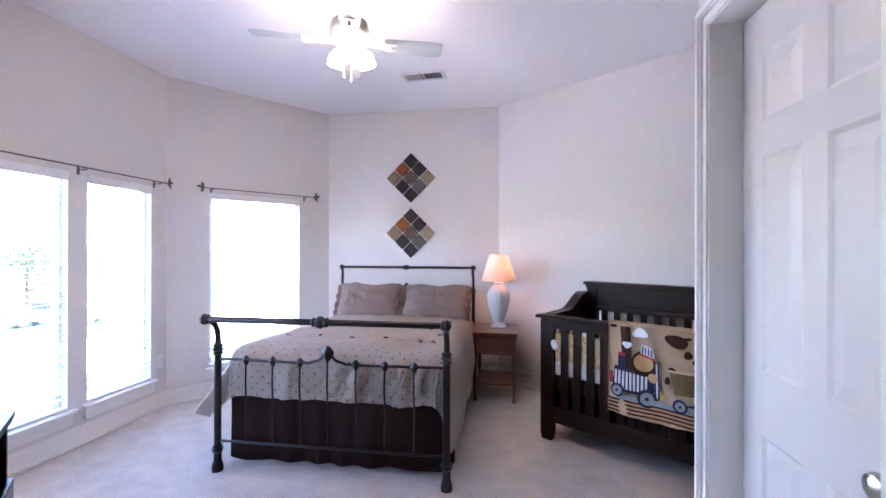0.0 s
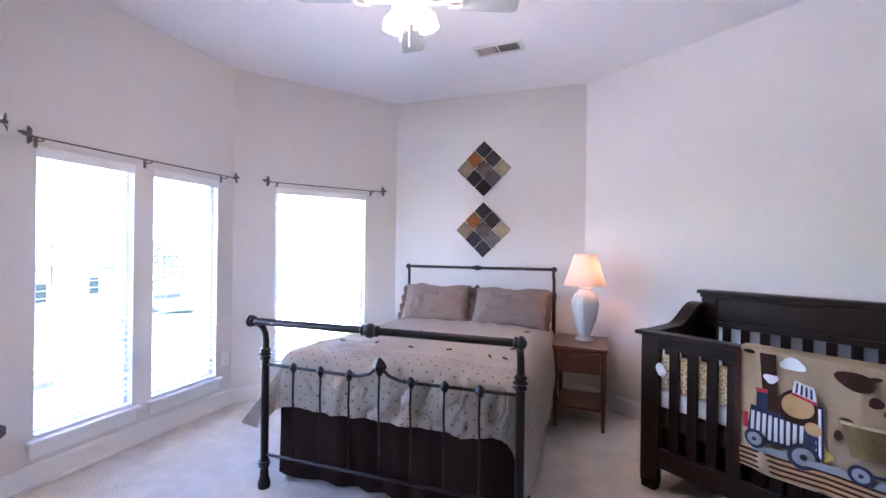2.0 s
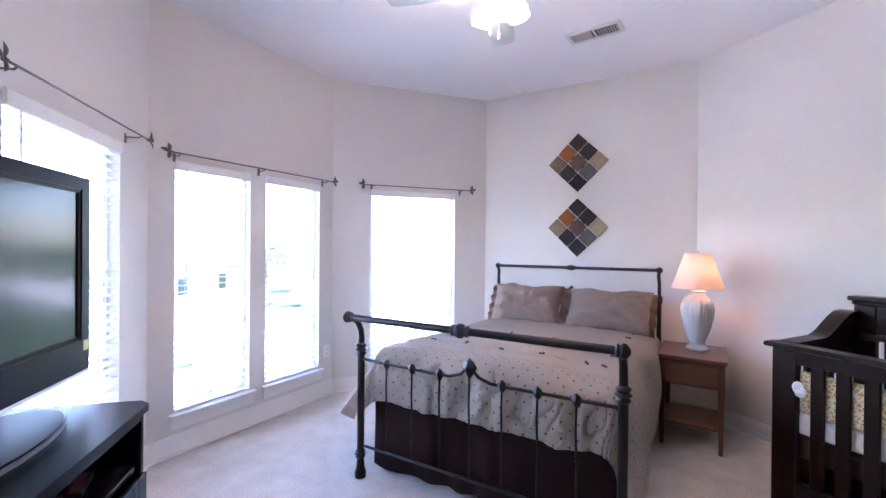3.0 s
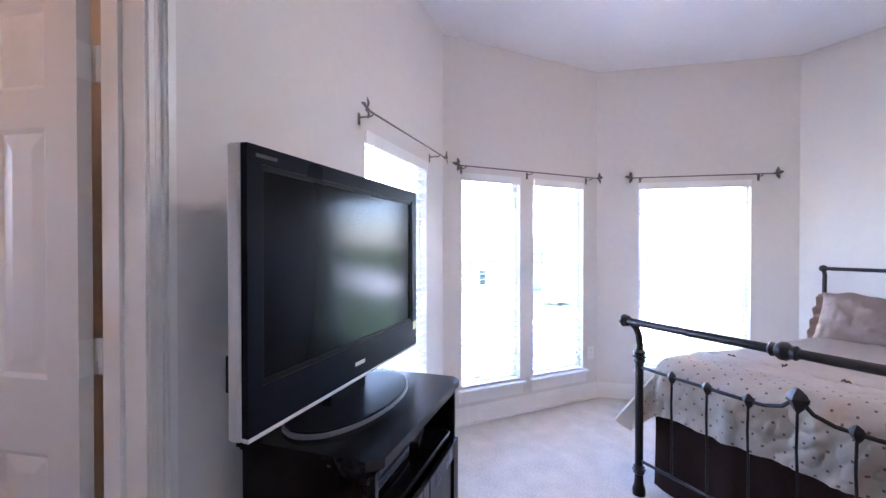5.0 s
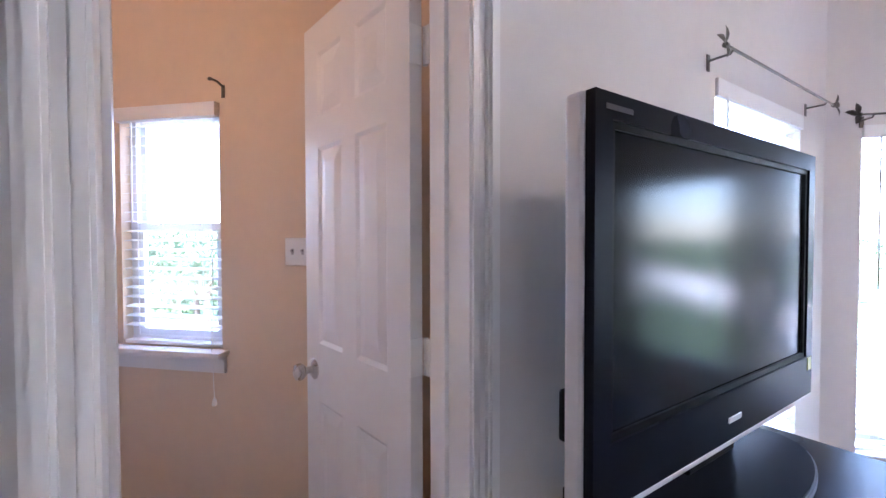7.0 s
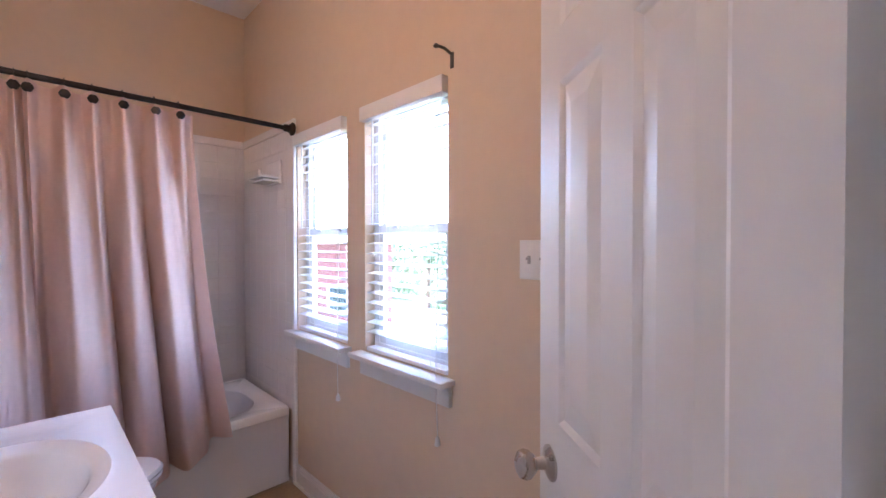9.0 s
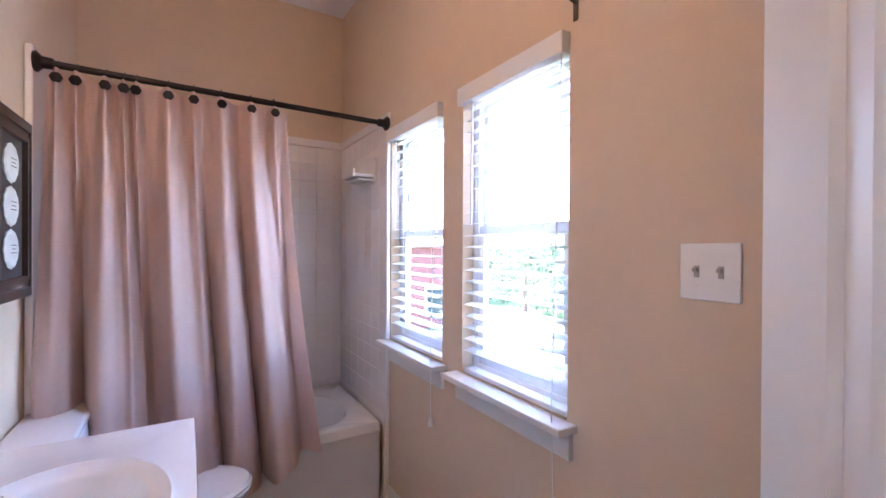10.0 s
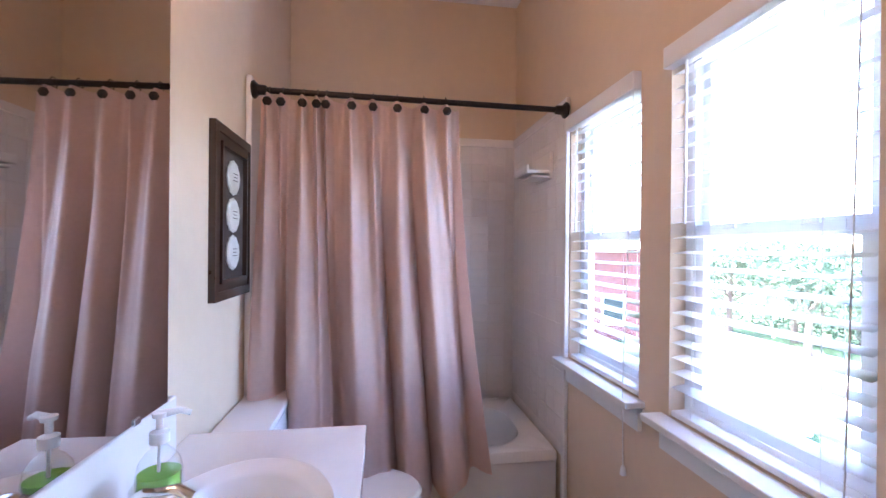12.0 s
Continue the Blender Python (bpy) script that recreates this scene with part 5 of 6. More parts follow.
for b in ((s0, s0 + 0.012, zb, zt), (s1 - 0.012, s1, zb, zt), (s0 + 0.012, s1 - 0.012, zb, zb + 0.012), (s0 + 0.012, s1 - 0.012, zt - 0.012, zt)):
    box(bm, b[0], b[1], -0.001, 0.012, b[2], b[3])
part("inner_bezel", bm, PLAST, tv)
bm = B()
box(bm, s0 + 0.012, s1 - 0.012, 0.004, 0.012, zb + 0.012, zt - 0.012)
part("screen", bm, SCREEN, tv, "dark reflective screen")
bm = B()
for b in ((TVW / 2 - 0.03, TVW / 2 + 0.03, T0 + 0.05, T0 + 0.062),):
    box(bm, b[0], b[1], -0.009, -0.006, b[2], b[3], 0.001)
part("badge", bm, SILVER, tv, "small silver badge")
bm = B()
box(bm, 0.03, 0.10, -0.0075, -0.006, T1 - 0.03, T1 - 0.022)
part("printed_mark", bm, mk("print_grey", (0.05, 0.05, 0.06), 0.5), tv)
bm = B()
box(bm, TVW - 0.04, TVW - 0.012, -0.0075, -0.006, T0 + 0.08, T0 + 0.115)
part("sticker", bm, mk("sticker", (0.5, 0.45, 0.12), 0.4, var=0.5, scale=60), tv, "small yellow and white sticker")
bm = B()
box(bm, 0.12, TVW - 0.12, 0.05, 0.11, T0 + 0.06, T1 - 0.08, 0.02)
part("rear_housing", bm, PLAST, tv)
bm = B()
box(bm, 0.02, 0.09, 0.05, 0.078, T0 + 0.10, T0 + 0.19, 0.006)
part("connector_box", bm, PLAST, tv)
bm = B()
box(bm, TVW / 2 - 0.11, TVW / 2 + 0.11, 0.035, 0.07, 0.835, T0 + 0.02, 0.006)
part("neck", bm, PLAST, tv)
bm = B()
n = 40
for nm, z0, z1, s, mt in (("base_rim", 0.821, 0.833, 1.0, RIM_SHEEN), ("base", 0.833, 0.839, 0.97, BEZEL)):
    bm = B()
    vs = [[bm.verts.new((TVW / 2 + 0.30 * s * math.cos(2 * math.pi * k / n) * (1 if abs(math.cos(2 * math.pi * k / n)) < 0.9 else 0.985), 0.02 + 0.15 * s * math.sin(2 * math.pi * k / n), z)) for k in range(n)] for z in (z0, z1)]
    bm.faces.new(list(reversed(vs[0])))
    bm.faces.new(vs[1])
    for k in range(n):
        bm.faces.new((vs[0][k], vs[0][(k + 1) % n], vs[1][(k + 1) % n], vs[1][k]))
    part(nm, bm, mt, tv, "oval glossy base" if mt is BEZEL else "rim of the base, its sheen painted grey", True)
bm = B()
for dx in (0.0, 0.03, 0.055):
    tube(bm, [(0.09 + dx * 0.5, 0.09, T0 + 0.06), (0.10 + dx, 0.12, T0 - 0.03), (0.22 + dx, 0.19, 0.835), (0.25 + dx, 0.235, 0.80), (0.26 + dx, 0.235, 0.45)], 0.004, 6)
part("cable", bm, PLAST, tv)

# ---- curtain rods ----
PEWTER = mk("pewter", (0.16, 0.145, 0.13), 0.35, metal=1.0, var=0.2, scale=30)


def leaf(bm, base, d, up, L, w):
    base, d, up = Vector(base), Vector(d).normalized(), Vector(up).normalized()
    sd = d.cross(up).normalized()
    pts = []
    for f, ww in ((0, 0.1), (0.25, 0.8), (0.5, 1.0), (0.75, 0.65), (1.0, 0.02)):
        c = base + d * (L * f) + up * (0.15 * L * math.sin(f * 3.1))
        pts.append((c - sd * w * ww, c + up * 0.004 * ww, c + sd * w * ww))
    rows = [[bm.verts.new(v) for v in p] for p in pts]
    for r0, r1 in zip(rows, rows[1:]):
        for k in range(2):
            bm.faces.new((r0[k], r0[k + 1], r1[k + 1], r1[k]))


def curtain_rod(m, a, b, z, brackets, label, off=-0.075):
    r = thing("curtain_rod", m, label, "curtain rod", "curtain rods over the bedroom windows")
    bm = B()
    tube(bm, [(a + 0.03, off, z), (b - 0.03, off, z)], 0.005, 10)
    part("rod", bm, PEWTER, r, "", True)
    for e, s in ((a, -1), (b, 1)):
        bm = B()
        x = e - s * 0.03
        tube(bm, [(x, off, z), (x + s * 0.012, off, z)], 0.009, 10)
        for d, L in (((s, 0, 0.25), 0.058), ((s * 0.25, -0.1, 1), 0.055), ((s * 0.35, -0.25, -1), 0.052)):
            leaf(bm, (x + s * 0.012, off, z), d, (0.0, -1, 0.15), L, 0.014)
        bmesh.ops.solidify(bm, geom=bm.faces[:], thickness=0.0015)
        part("leaf_finial", bm, PEWTER, r, "three-leaf metal finial")
    for x in brackets:
        bm = B()
        box(bm, x - 0.009, x + 0.009, -0.004, 0.0, z - 0.045, z + 0.008)
        tube(bm, [(x, -0.002, z - 0.012), (x, off * 0.9, z - 0.012), (x, off, z - 0.003)], 0.004, 8)
        part("bracket", bm, PEWTER, r)


curtain_rod(TW, 2.115, 3.22, 1.938, (2.19, 3.10), "thin pewter curtain rod with leaf finials, no curtain")
curtain_rod(along(0)[0], 0.07, 1.47, 1.918, (0.15, 0.752, 1.385), "thin pewter curtain rod with leaf finials, no curtain")
curtain_rod(along(1)[0], 0.25, 1.36, 1.916, (0.35, 1.25), "thin pewter curtain rod with leaf finials, no curtain")

# ---- wall art, vent, outlet ----
TILES = [mk("art_" + n, c, 0.6, spec=0.2, var=0.3, scale=14, bump=0.5, bscale=40) for n, c in (("charcoal", (0.030, 0.025, 0.028)), ("rust", (0.24, 0.085, 0.022)), ("beige", (0.33, 0.26, 0.17)), ("brown", (0.12, 0.085, 0.068)), ("grey", (0.12, 0.108, 0.102)), ("tan", (0.24, 0.18, 0.115)))]
PICK = [[0, 0, 2], [1, 3, 4], [5, 0, 0]]
for k, z in enumerate((2.135, 1.537)):
    art = thing("wall_art", pose(-0.168, 5.42, z), "diamond of nine slate tiles in browns and blacks", "wall art", "tile diamonds above the bed")
    for t in (45, -45):
        bm = B()
        box(bm, -0.18, 0.18, -0.0105 if t > 0 else -0.006, -0.0055 if t > 0 else -0.0005, -0.02, 0.02)
        part("backing_strip", bm, PEWTER, art).matrix_basis = pose(0, 0, 0, 0, t, 0)
    for i in range(3):
        for j in range(3):
            x, zz = (i - j) * 0.0925, (2 - i - j) * 0.0925
            bm = B()
            box(bm, -0.0615, 0.0615, -0.022, -0.010, -0.0615, 0.0615, 0.006)
            for v in bm.verts:
                v.co.y -= 0.006 * (1 - (v.co.x / 0.062) ** 2) * (1 - (v.co.z / 0.062) ** 2)
            t = part("tile", bm, TILES[PICK[j][i]], art)
            t.matrix_basis = pose(x, 0, zz, 0, 45, 0)
VENTM = mk("vent_paint", (0.72, 0.70, 0.69), 0.5, var=0.03)
vent = thing("ceiling_vent", pose(0.145, 4.53, H, 0, 0, -4), "white louvred ceiling air vent", "vent")
bm = B()
for b in ((-0.185, 0.185, -0.085, -0.06), (-0.185, 0.185, 0.06, 0.085), (-0.185, -0.16, -0.06, 0.06), (0.16, 0.185, -0.06, 0.06), (-0.006, 0.006, -0.06, 0.06)):
    box(bm, b[0], b[1], b[2], b[3], -0.012, -0.0005)
part("frame", bm, VENTM, vent)
# A dark plate on the ceiling paints the shade inside the duct.
bm = B()
box(bm, -0.16, 0.16, -0.06, 0.06, -0.002, -0.0005)
part("duct_shade_plate", bm, mk("duct_shade", (0.05, 0.05, 0.055), 0.8), vent)
bm = B()
box(bm, -0.001, 0.001, -0.06, 0.06, -0.010, 0.006)
me = mesh_of("louvre", bm, VENTM)
for k in range(18):
    x = -0.15 + k * 0.0176
    if abs(x) > 0.01:
        shared("louvre", me, vent, pose(x, 0, -0.006, 0, 35 if x < 0 else -35, 0))
PLATE = mk("plate_plastic", (0.82, 0.81, 0.79), 0.35, var=0.02)
SLOT_SHADE = mk("slot_shade", (0.08, 0.07, 0.06), 0.6)


def outlet(m, label):
    o = thing("wall_outlet", m, label, "outlet")
    bm = B()
    box(bm, -0.035, 0.035, -0.006, -0.0005, -0.057, 0.057, 0.003)
    part("plate", bm, PLATE, o)
    for z in (-0.02, 0.02):
        bm = B()
        box(bm, -0.016, 0.016, -0.008, -0.006, z - 0.014, z + 0.014, 0.0008)
        r = part("receptacle", bm, PLATE, o)
        # Solid dark bars: the shade in the slot holes, put into colour.
        bm = B()
        for x in (-0.006, 0.006):
            box(bm, x - 0.001, x + 0.001, -0.0088, -0.008, z - 0.004, z + 0.006)
        part("slots", bm, SLOT_SHADE, r)


outlet(along(0)[0] @ pose(1.45, 0, 0.40), "white wall outlet beside the window")

# ---- ceiling fan ----
FANW = mk("fan_white", (0.72, 0.70, 0.68), 0.35, var=0.03)
BLADE = mk("fan_blade", (0.52, 0.56, 0.58), 0.45, var=0.04, scale=6)
FROST = mk("frosted_glass", (1.0, 0.80, 0.58), 0.5, emit=2.4, var=0.0)
fan = thing("ceiling_fan", pose(FAN[0], FAN[1], 0), "white four-blade ceiling fan with lit tulip lights", "ceiling fan")
bm = B()
lathe(bm, [(0.03, H - 0.075), (0.06, H - 0.06), (0.075, H - 0.02), (0.075, H - 0.0005)], 24)
part("canopy", bm, FANW, fan, "", True)
bm = B()
tube(bm, [(0, 0, H - 0.075), (0, 0, 2.70)], 0.011, 12)
part("downrod", bm, FANW, fan, "", True)
bm = B()
lathe(bm, [(0.03, 2.715), (0.07, 2.705), (0.105, 2.68), (0.115, 2.64), (0.11, 2.60), (0.085, 2.57), (0.06, 2.56)], 32)
part("motor", bm, FANW, fan, "", True)
bm = B()
lathe(bm, [(0.06, 2.56), (0.065, 2.545), (0.065, 2.50), (0.05, 2.485), (0.03, 2.475), (0.0, 2.47)], 24)
part("switch_housing", bm, FANW, fan, "", True)
for k in range(4):
    a = 20 + 90 * k
    bm = B()
    g = []
    for r, w in ((0.20, 0.05), (0.24, 0.056), (0.35, 0.062), (0.47, 0.068), (0.53, 0.066), (0.55, 0.05)):
        g.append([bm.verts.new((r, y, 2.575 - y * 0.20)) for y in (-w, 0, w)])
    for r0, r1 in zip(g, g[1:]):
        for q_ in range(2):
            bm.faces.new((r0[q_], r0[q_ + 1], r1[q_ + 1], r1[q_]))
    bmesh.ops.solidify(bm, geom=bm.faces[:], thickness=0.006)
    b_ = part("blade", bm, BLADE, fan, "pale blue-grey blade")
    b_.matrix_basis = pose(0, 0, 0, 0, 0, a)
    bm = B()
    box(bm, 0.08, 0.26, -0.014, 0.014, 2.562, 2.569, 0.002)
    box(bm, 0.20, 0.27, -0.035, 0.035, 2.562, 2.569, 0.002)
    c_ = part("blade_iron", bm, FANW, b_)
for k in range(3):
    a = radians(120 * k + 40)
    bm = B()
    tube(bm, [(0.05 * math.cos(a), 0.05 * math.sin(a), 2.54), (0.07 * math.cos(a), 0.07 * math.sin(a), 2.555), (0.08 * math.cos(a), 0.08 * math.sin(a), 2.54)], 0.010, 10)
    arm = part("light_arm", bm, FANW, fan, "", True)
    bm = B()
    lathe(bm, [(0.018, 0.0), (0.03, -0.015), (0.044, -0.04), (0.048, -0.06), (0.044, -0.085), (0.048, -0.098)], 28, (0, 0, 0), 0.04, 8)
    bmesh.ops.delete(bm, geom=[f for f in bm.faces if len(f.verts) > 4], context="FACES_ONLY")
    bmesh.ops.solidify(bm, geom=bm.faces[:], thickness=0.002)
    bm.transform(pose(0.078 * math.cos(a), 0.078 * math.sin(a), 2.543) @ Matrix.Rotation(radians(20), 4, Vector((-math.sin(a), math.cos(a), 0)) * -1))
    part("tulip_shade", bm, FROST, arm, "lit frosted glass tulip shade", True)
for dx, z in ((-0.025, 2.355), (0.02, 2.325)):
    bm = B()
    tube(bm, [(dx, -0.03, 2.48), (dx, -0.03, z + 0.03)], 0.0012, 6)
    lathe(bm, [(0.0, 0.035), (0.004, 0.03), (0.006, 0.01), (0.004, 0.0), (0.0, -0.002)], 10, (dx, -0.03, z))
    part("pull_chain", bm, FANW, fan)

# ---- bathroom ----
ENAMEL = mk("tub_enamel", (0.88, 0.86, 0.85), 0.14, var=0.01, rvar=0.03)
WTILE = mk("wall_tile", (0.87, 0.84, 0.83), 0.16, var=0.03, scale=2, rvar=0.05, bump=0.04, bscale=20)
WGROUT = mk("wall_grout", (0.80, 0.765, 0.75), 0.9, var=0.05)
TY = -1.255  # the tub's front


def tiled(name, m, w, h, label):
    """A tiled wall face: x across, z up, tiles proud on y < 0."""
    bm = B()
    box(bm, 0, w, -0.008, -0.001, 0.40, h)
    t = tagged(new(name, mesh_of(name, bm, WGROUT)), label, "wall tile", "", "structure")
    t.matrix_basis = m
    s = 0.1085
    bm = B()
    box(bm, 0.001, s - 0.0012, -0.0115, -0.008, 0.001, s - 0.0012, 0.0012)
    me = mesh_of("tile", bm, WTILE)
    nx, nz = int(w / s + 0.01), int((h - 0.03 - 0.42) / s)
    for i in range(nx):
        for j in range(nz):
            shared("tile", me, t, pose(i * s, 0, h - 0.05 - (j + 1) * s))
    bm = B()
    box(bm, 0, w, -0.020, -0.001, h - 0.05, h, 0.006)
    part("cap_tile", bm, WTILE, t, "rounded cap course")
    return t


tiled("tile_wall_back", pose(BE, BY, 0, 0, 0, 180), BE - BX, 2.03, "glossy white square tiles round the tub")
tiled("tile_wall_window", pose(BX, BY + 0.012, 0, 0, 0, 90), TY - BY + 0.03, 2.03, "glossy white square tiles beside the bathroom window")
bm = B()
box(bm, BE - 0.020, BE - 0.001, BY, TY + 0.045, 0.40, 2.03, 0.005)
solid("tile_wall_end", bm, WTILE, "glossy white tile end wall behind the curtain", "wall tile")
bm = B()
box(bm, BX + 0.001, BX + 0.022, TY + 0.02, TY + 0.055, 0.0, 2.03, 0.006)
solid("tile_edge", bm, WTILE, "white edge trim of the tiled tub surround", "trim")
bm = B()
box(bm, BE - 0.024, BE - 0.001, TY + 0.046, TY + 0.075, 0.0, 2.03, 0.006)
solid("tile_edge", bm, WTILE, "white edge trim of the tiled tub surround", "trim")

tub = thing("bathtub", pose(0, 0, 0), "white enamel bathtub set between tiled walls", "bathtub")
x0, x1, y0, y1, tz = BX + 0.024, BE - 0.026, BY + 0.022, TY, 0.425


def rrect(cx, cy, hx_, hy_, r, n=8):
    out = []
    for k, (sx, sy) in enumerate(((1, 1), (-1, 1), (-1, -1), (1, -1))):
        for i in range(n + 1):
            a = math.pi / 2 * (k + i / n)
            out.append((cx + sx * (hx_ - r) + r * math.cos(a), cy + sy * (hy_ - r) + r * math.sin(a)))
    return out


cx, cy, hx2, hy2 = (x0 + x1) / 2, (y0 + y1) / 2, (x1 - x0) / 2, (y1 - y0) / 2
loops = [(hx2, hy2 - 0.012, 0.006, -0.0), (hx2, hy2 - 0.012, 0.006, tz - 0.06), (hx2, hy2, 0.012, tz - 0.045), (hx2, hy2, 0.015, tz - 0.012), (hx2 - 0.008, hy2 - 0.010, 0.02, tz), (hx2 - 0.075, hy2 - 0.075, 0.20, tz), (hx2 - 0.10, hy2 - 0.10, 0.20, tz - 0.015), (hx2 - 0.14, hy2 - 0.13, 0.19, tz - 0.15), (hx2 - 0.19, hy2 - 0.16, 0.17, tz - 0.30), (hx2 - 0.24, hy2 - 0.20, 0.13, tz - 0.33)]
for nm, lps in (("apron", loops[:3]), ("rim", loops[2:7]), ("basin", loops[6:])):
    bm = B()
    prev = None
    for a, b, r, z in lps:
        cur = [bm.verts.new((x, y, z)) for x, y in rrect(cx, cy, a, b, min(r, b - 0.001))]
        if prev:
            for k in range(len(cur)):
                bm.faces.new((prev[k], prev[(k + 1) % len(cur)], cur[(k + 1) % len(cur)], cur[k]))
        prev = cur
    if nm == "basin":
        bm.faces.new(prev)
    part(nm, bm, ENAMEL, tub, "", True)
bm = B()
lathe(bm, [(0.03, 0.0), (0.032, 0.004), (0.02, 0.005), (0.0, 0.004)], 18, (cx - 0.42, cy, tz - 0.332))
part("drain", bm, NICKEL, tub, "", True)

soap_dish = thing("soap_dish", pose(BX + 0.012, -1.46, 1.75) @ Matrix.Scale(1.25, 4), "white ceramic soap dish on the tiled wall", "soap dish")
bm = B()
box(bm, 0.0, 0.014, -0.08, 0.08, -0.05, 0.06, 0.006)
part("back_plate", bm, ENAMEL, soap_dish)
bm = B()
for z, d in ((-0.035, 0.075), (0.0, 0.095)):
    box(bm, 0.012, 0.012 + d, -0.075, 0.075, z - 0.008 if z else -0.028, z + 0.002 if z else -0.014, 0.005)
box(bm, 0.095, 0.107, -0.075, 0.075, -0.03, 0.006, 0.005)
part("tray", bm, ENAMEL, soap_dish)

# shower rod and curtain
RODY, RODZ = TY + 0.06, 1.965
rod = thing("shower_rod", pose(0, 0, 0), "dark bronze shower curtain rod between the walls", "shower rod")
bm = B()
tube(bm, [(BX + 0.03, RODY, RODZ), (BE - 0.03, RODY, RODZ + 0.01)], 0.0125, 14)
part("pole", bm, IRON, rod, "", True)
for x, s in ((BX, 1), (BE, -1)):
    bm = B()
    along_x(bm, [(0.034, 0.0), (0.036, 0.008), (0.028, 0.016), (0.021, 0.022), (0.019, 0.05), (0.014, 0.055)] if s > 0 else [(0.014, -0.055), (0.019, -0.05), (0.021, -0.022), (0.028, -0.016), (0.036, -0.008), (0.034, 0.0)], (x + s * 0.0235, RODY, RODZ + (0.01 if s < 0 else 0)), 20)
    part("flange", bm, IRON, rod, "", True)
CURT = mk("curtain_satin", (0.80, 0.60, 0.535), 0.36, var=0.05, scale=4, bump=0.25, bscale=500, spec=0.4)
CURT.node_tree.nodes["Principled BSDF"].inputs["Sheen Weight"].default_value = 0.1
cur_t = thing("shower_curtain", pose(0, 0, 0), "dusty pink satin shower curtain hanging in folds", "shower curtain")
RX = [-0.02 - 0.745 * f for f in (0.0, 0.068, 0.178, 0.25, 0.298, 0.435, 0.548, 0.68, 0.83, 0.955)]
KNOTS = [-0.03] + [(0.012 - x) / 0.80 for x in RX] + [1.03]
bm = B()
NS, NZ = 320, 40
g = []
for j in range(NZ + 1):
    f = j / NZ
    row = []
    for i in range(NS + 1):
        s = i / NS
        xt = 0.012 - 0.80 * s
        xb = 0.025 - 0.965 * s
        x = xt + (xb - xt) * f ** 1.4
        ph = 2 * math.pi * float(np.interp(s, KNOTS, range(len(KNOTS))))
        wide = 2 * math.pi * 5.0 * s + 1.1 * math.sin(s * 9) + 0.4 * math.sin(f * 2.5 + s * 4)
        u = min(1.0, f * 1.5)
        up = 0.024 * math.cos(ph) + 0.008 * math.cos(2 * ph + 0.6)
        low = 0.064 * math.sin(wide) + 0.020 * math.sin(2 * wide + 0.9)
        y = RODY + 0.018 + up * (1 - 0.75 * u) + low * u + 0.03 * f + 0.02 * f * math.sin(s * 6)
        y += 0.004 * noise.noise((s * 14, f * 4, 1))
        x += 0.016 * math.cos(wide) * u
        top = RODZ - 0.022 + 0.01 * (1 - s) - 0.010 * (0.5 - 0.5 * math.cos(ph))
        bot = 0.345 - 0.06 * math.sin(s * math.pi) ** 2 + 0.07 * max(0, s - 0.8) * 5
        row.append(bm.verts.new((x, y, top + (bot - top) * f)))
    g.append(row)
for j in range(NZ):
    for i in range(NS):
        bm.faces.new((g[j][i], g[j][i + 1], g[j + 1][i + 1], g[j + 1][i]))
bmesh.ops.solidify(bm, geom=bm.faces[:], thickness=0.0015)
part("cloth", bm, CURT, cur_t, "", True)
for x in RX:
    bm = B()
    y = RODY + 0.035
    t = B()
    lathe(t, [(0.0, 0.012), (0.010, 0.011), (0.017, 0.006), (0.018, 0.0), (0.012, -0.006), (0.0, -0.007)], 16, (0, 0, 0), 0.06, 6)
    t.transform(pose(x, y + 0.01, RODZ - 0.048, -90))
    me = bpy.data.meshes.new("t")
    t.to_mesh(me)
    t.free()
    bm.from_mesh(me)
    bpy.data.meshes.remove(me)
    tube(bm, [(x + 0.0, RODY + 0.018 * math.sin(a), RODZ + 0.005 + 0.018 * math.cos(a)) for a in [k * math.pi / 8 for k in range(-3, 12)]] + [(x, RODY - 0.005, RODZ - 0.045), (x, y, RODZ - 0.05)], 0.002, 6)
    part("curtain_hook", bm, IRON, cur_t, "dark bronze medallion hook", True)

# toilet
PORC = mk("porcelain", (0.82, 0.80, 0.80), 0.12, var=0.01, rvar=0.03)
toilet = thing("toilet", pose(BE, -1.02, 0.0), "white porcelain toilet with a closed lid", "toilet")


def loft(bm, loops, cap=True):
    prev = None
    for pts in loops:
        cur = [bm.verts.new(p) for p in pts]
        if prev:
            for k in range(len(cur)):
                bm.faces.new((prev[k], prev[(k + 1) % len(cur)], cur[(k + 1) % len(cur)], cur[k]))
        elif cap:
            bm.faces.new(list(reversed(cur)))
        prev = cur
    if cap:
        bm.faces.new(prev)
    return bm


def oval(cx, hx_, hy_, z, n=36, egg=0.12):
    return [(cx + hx_ * math.cos(2 * math.pi * k / n), hy_ * math.sin(2 * math.pi * k / n) * (1 + egg * math.cos(2 * math.pi * k / n)), z) for k in range(n)]


bm = B()
box(bm, -0.185, -0.012, -0.195, 0.195, 0.38, 0.725, 0.02)
part("tank", bm, PORC, toilet, "", True)
bm = B()
box(bm, -0.188, -0.005, -0.21, 0.21, 0.727, 0.762, 0.012)
part("tank_lid", bm, PORC, toilet, "", True)
bm = B()
loft(bm, [oval(-0.36, 0.22, 0.11, 0.0), oval(-0.36, 0.21, 0.10, 0.10), oval(-0.38, 0.21, 0.11, 0.22), oval(-0.41, 0.25, 0.165, 0.34), oval(-0.42, 0.265, 0.185, 0.40)])
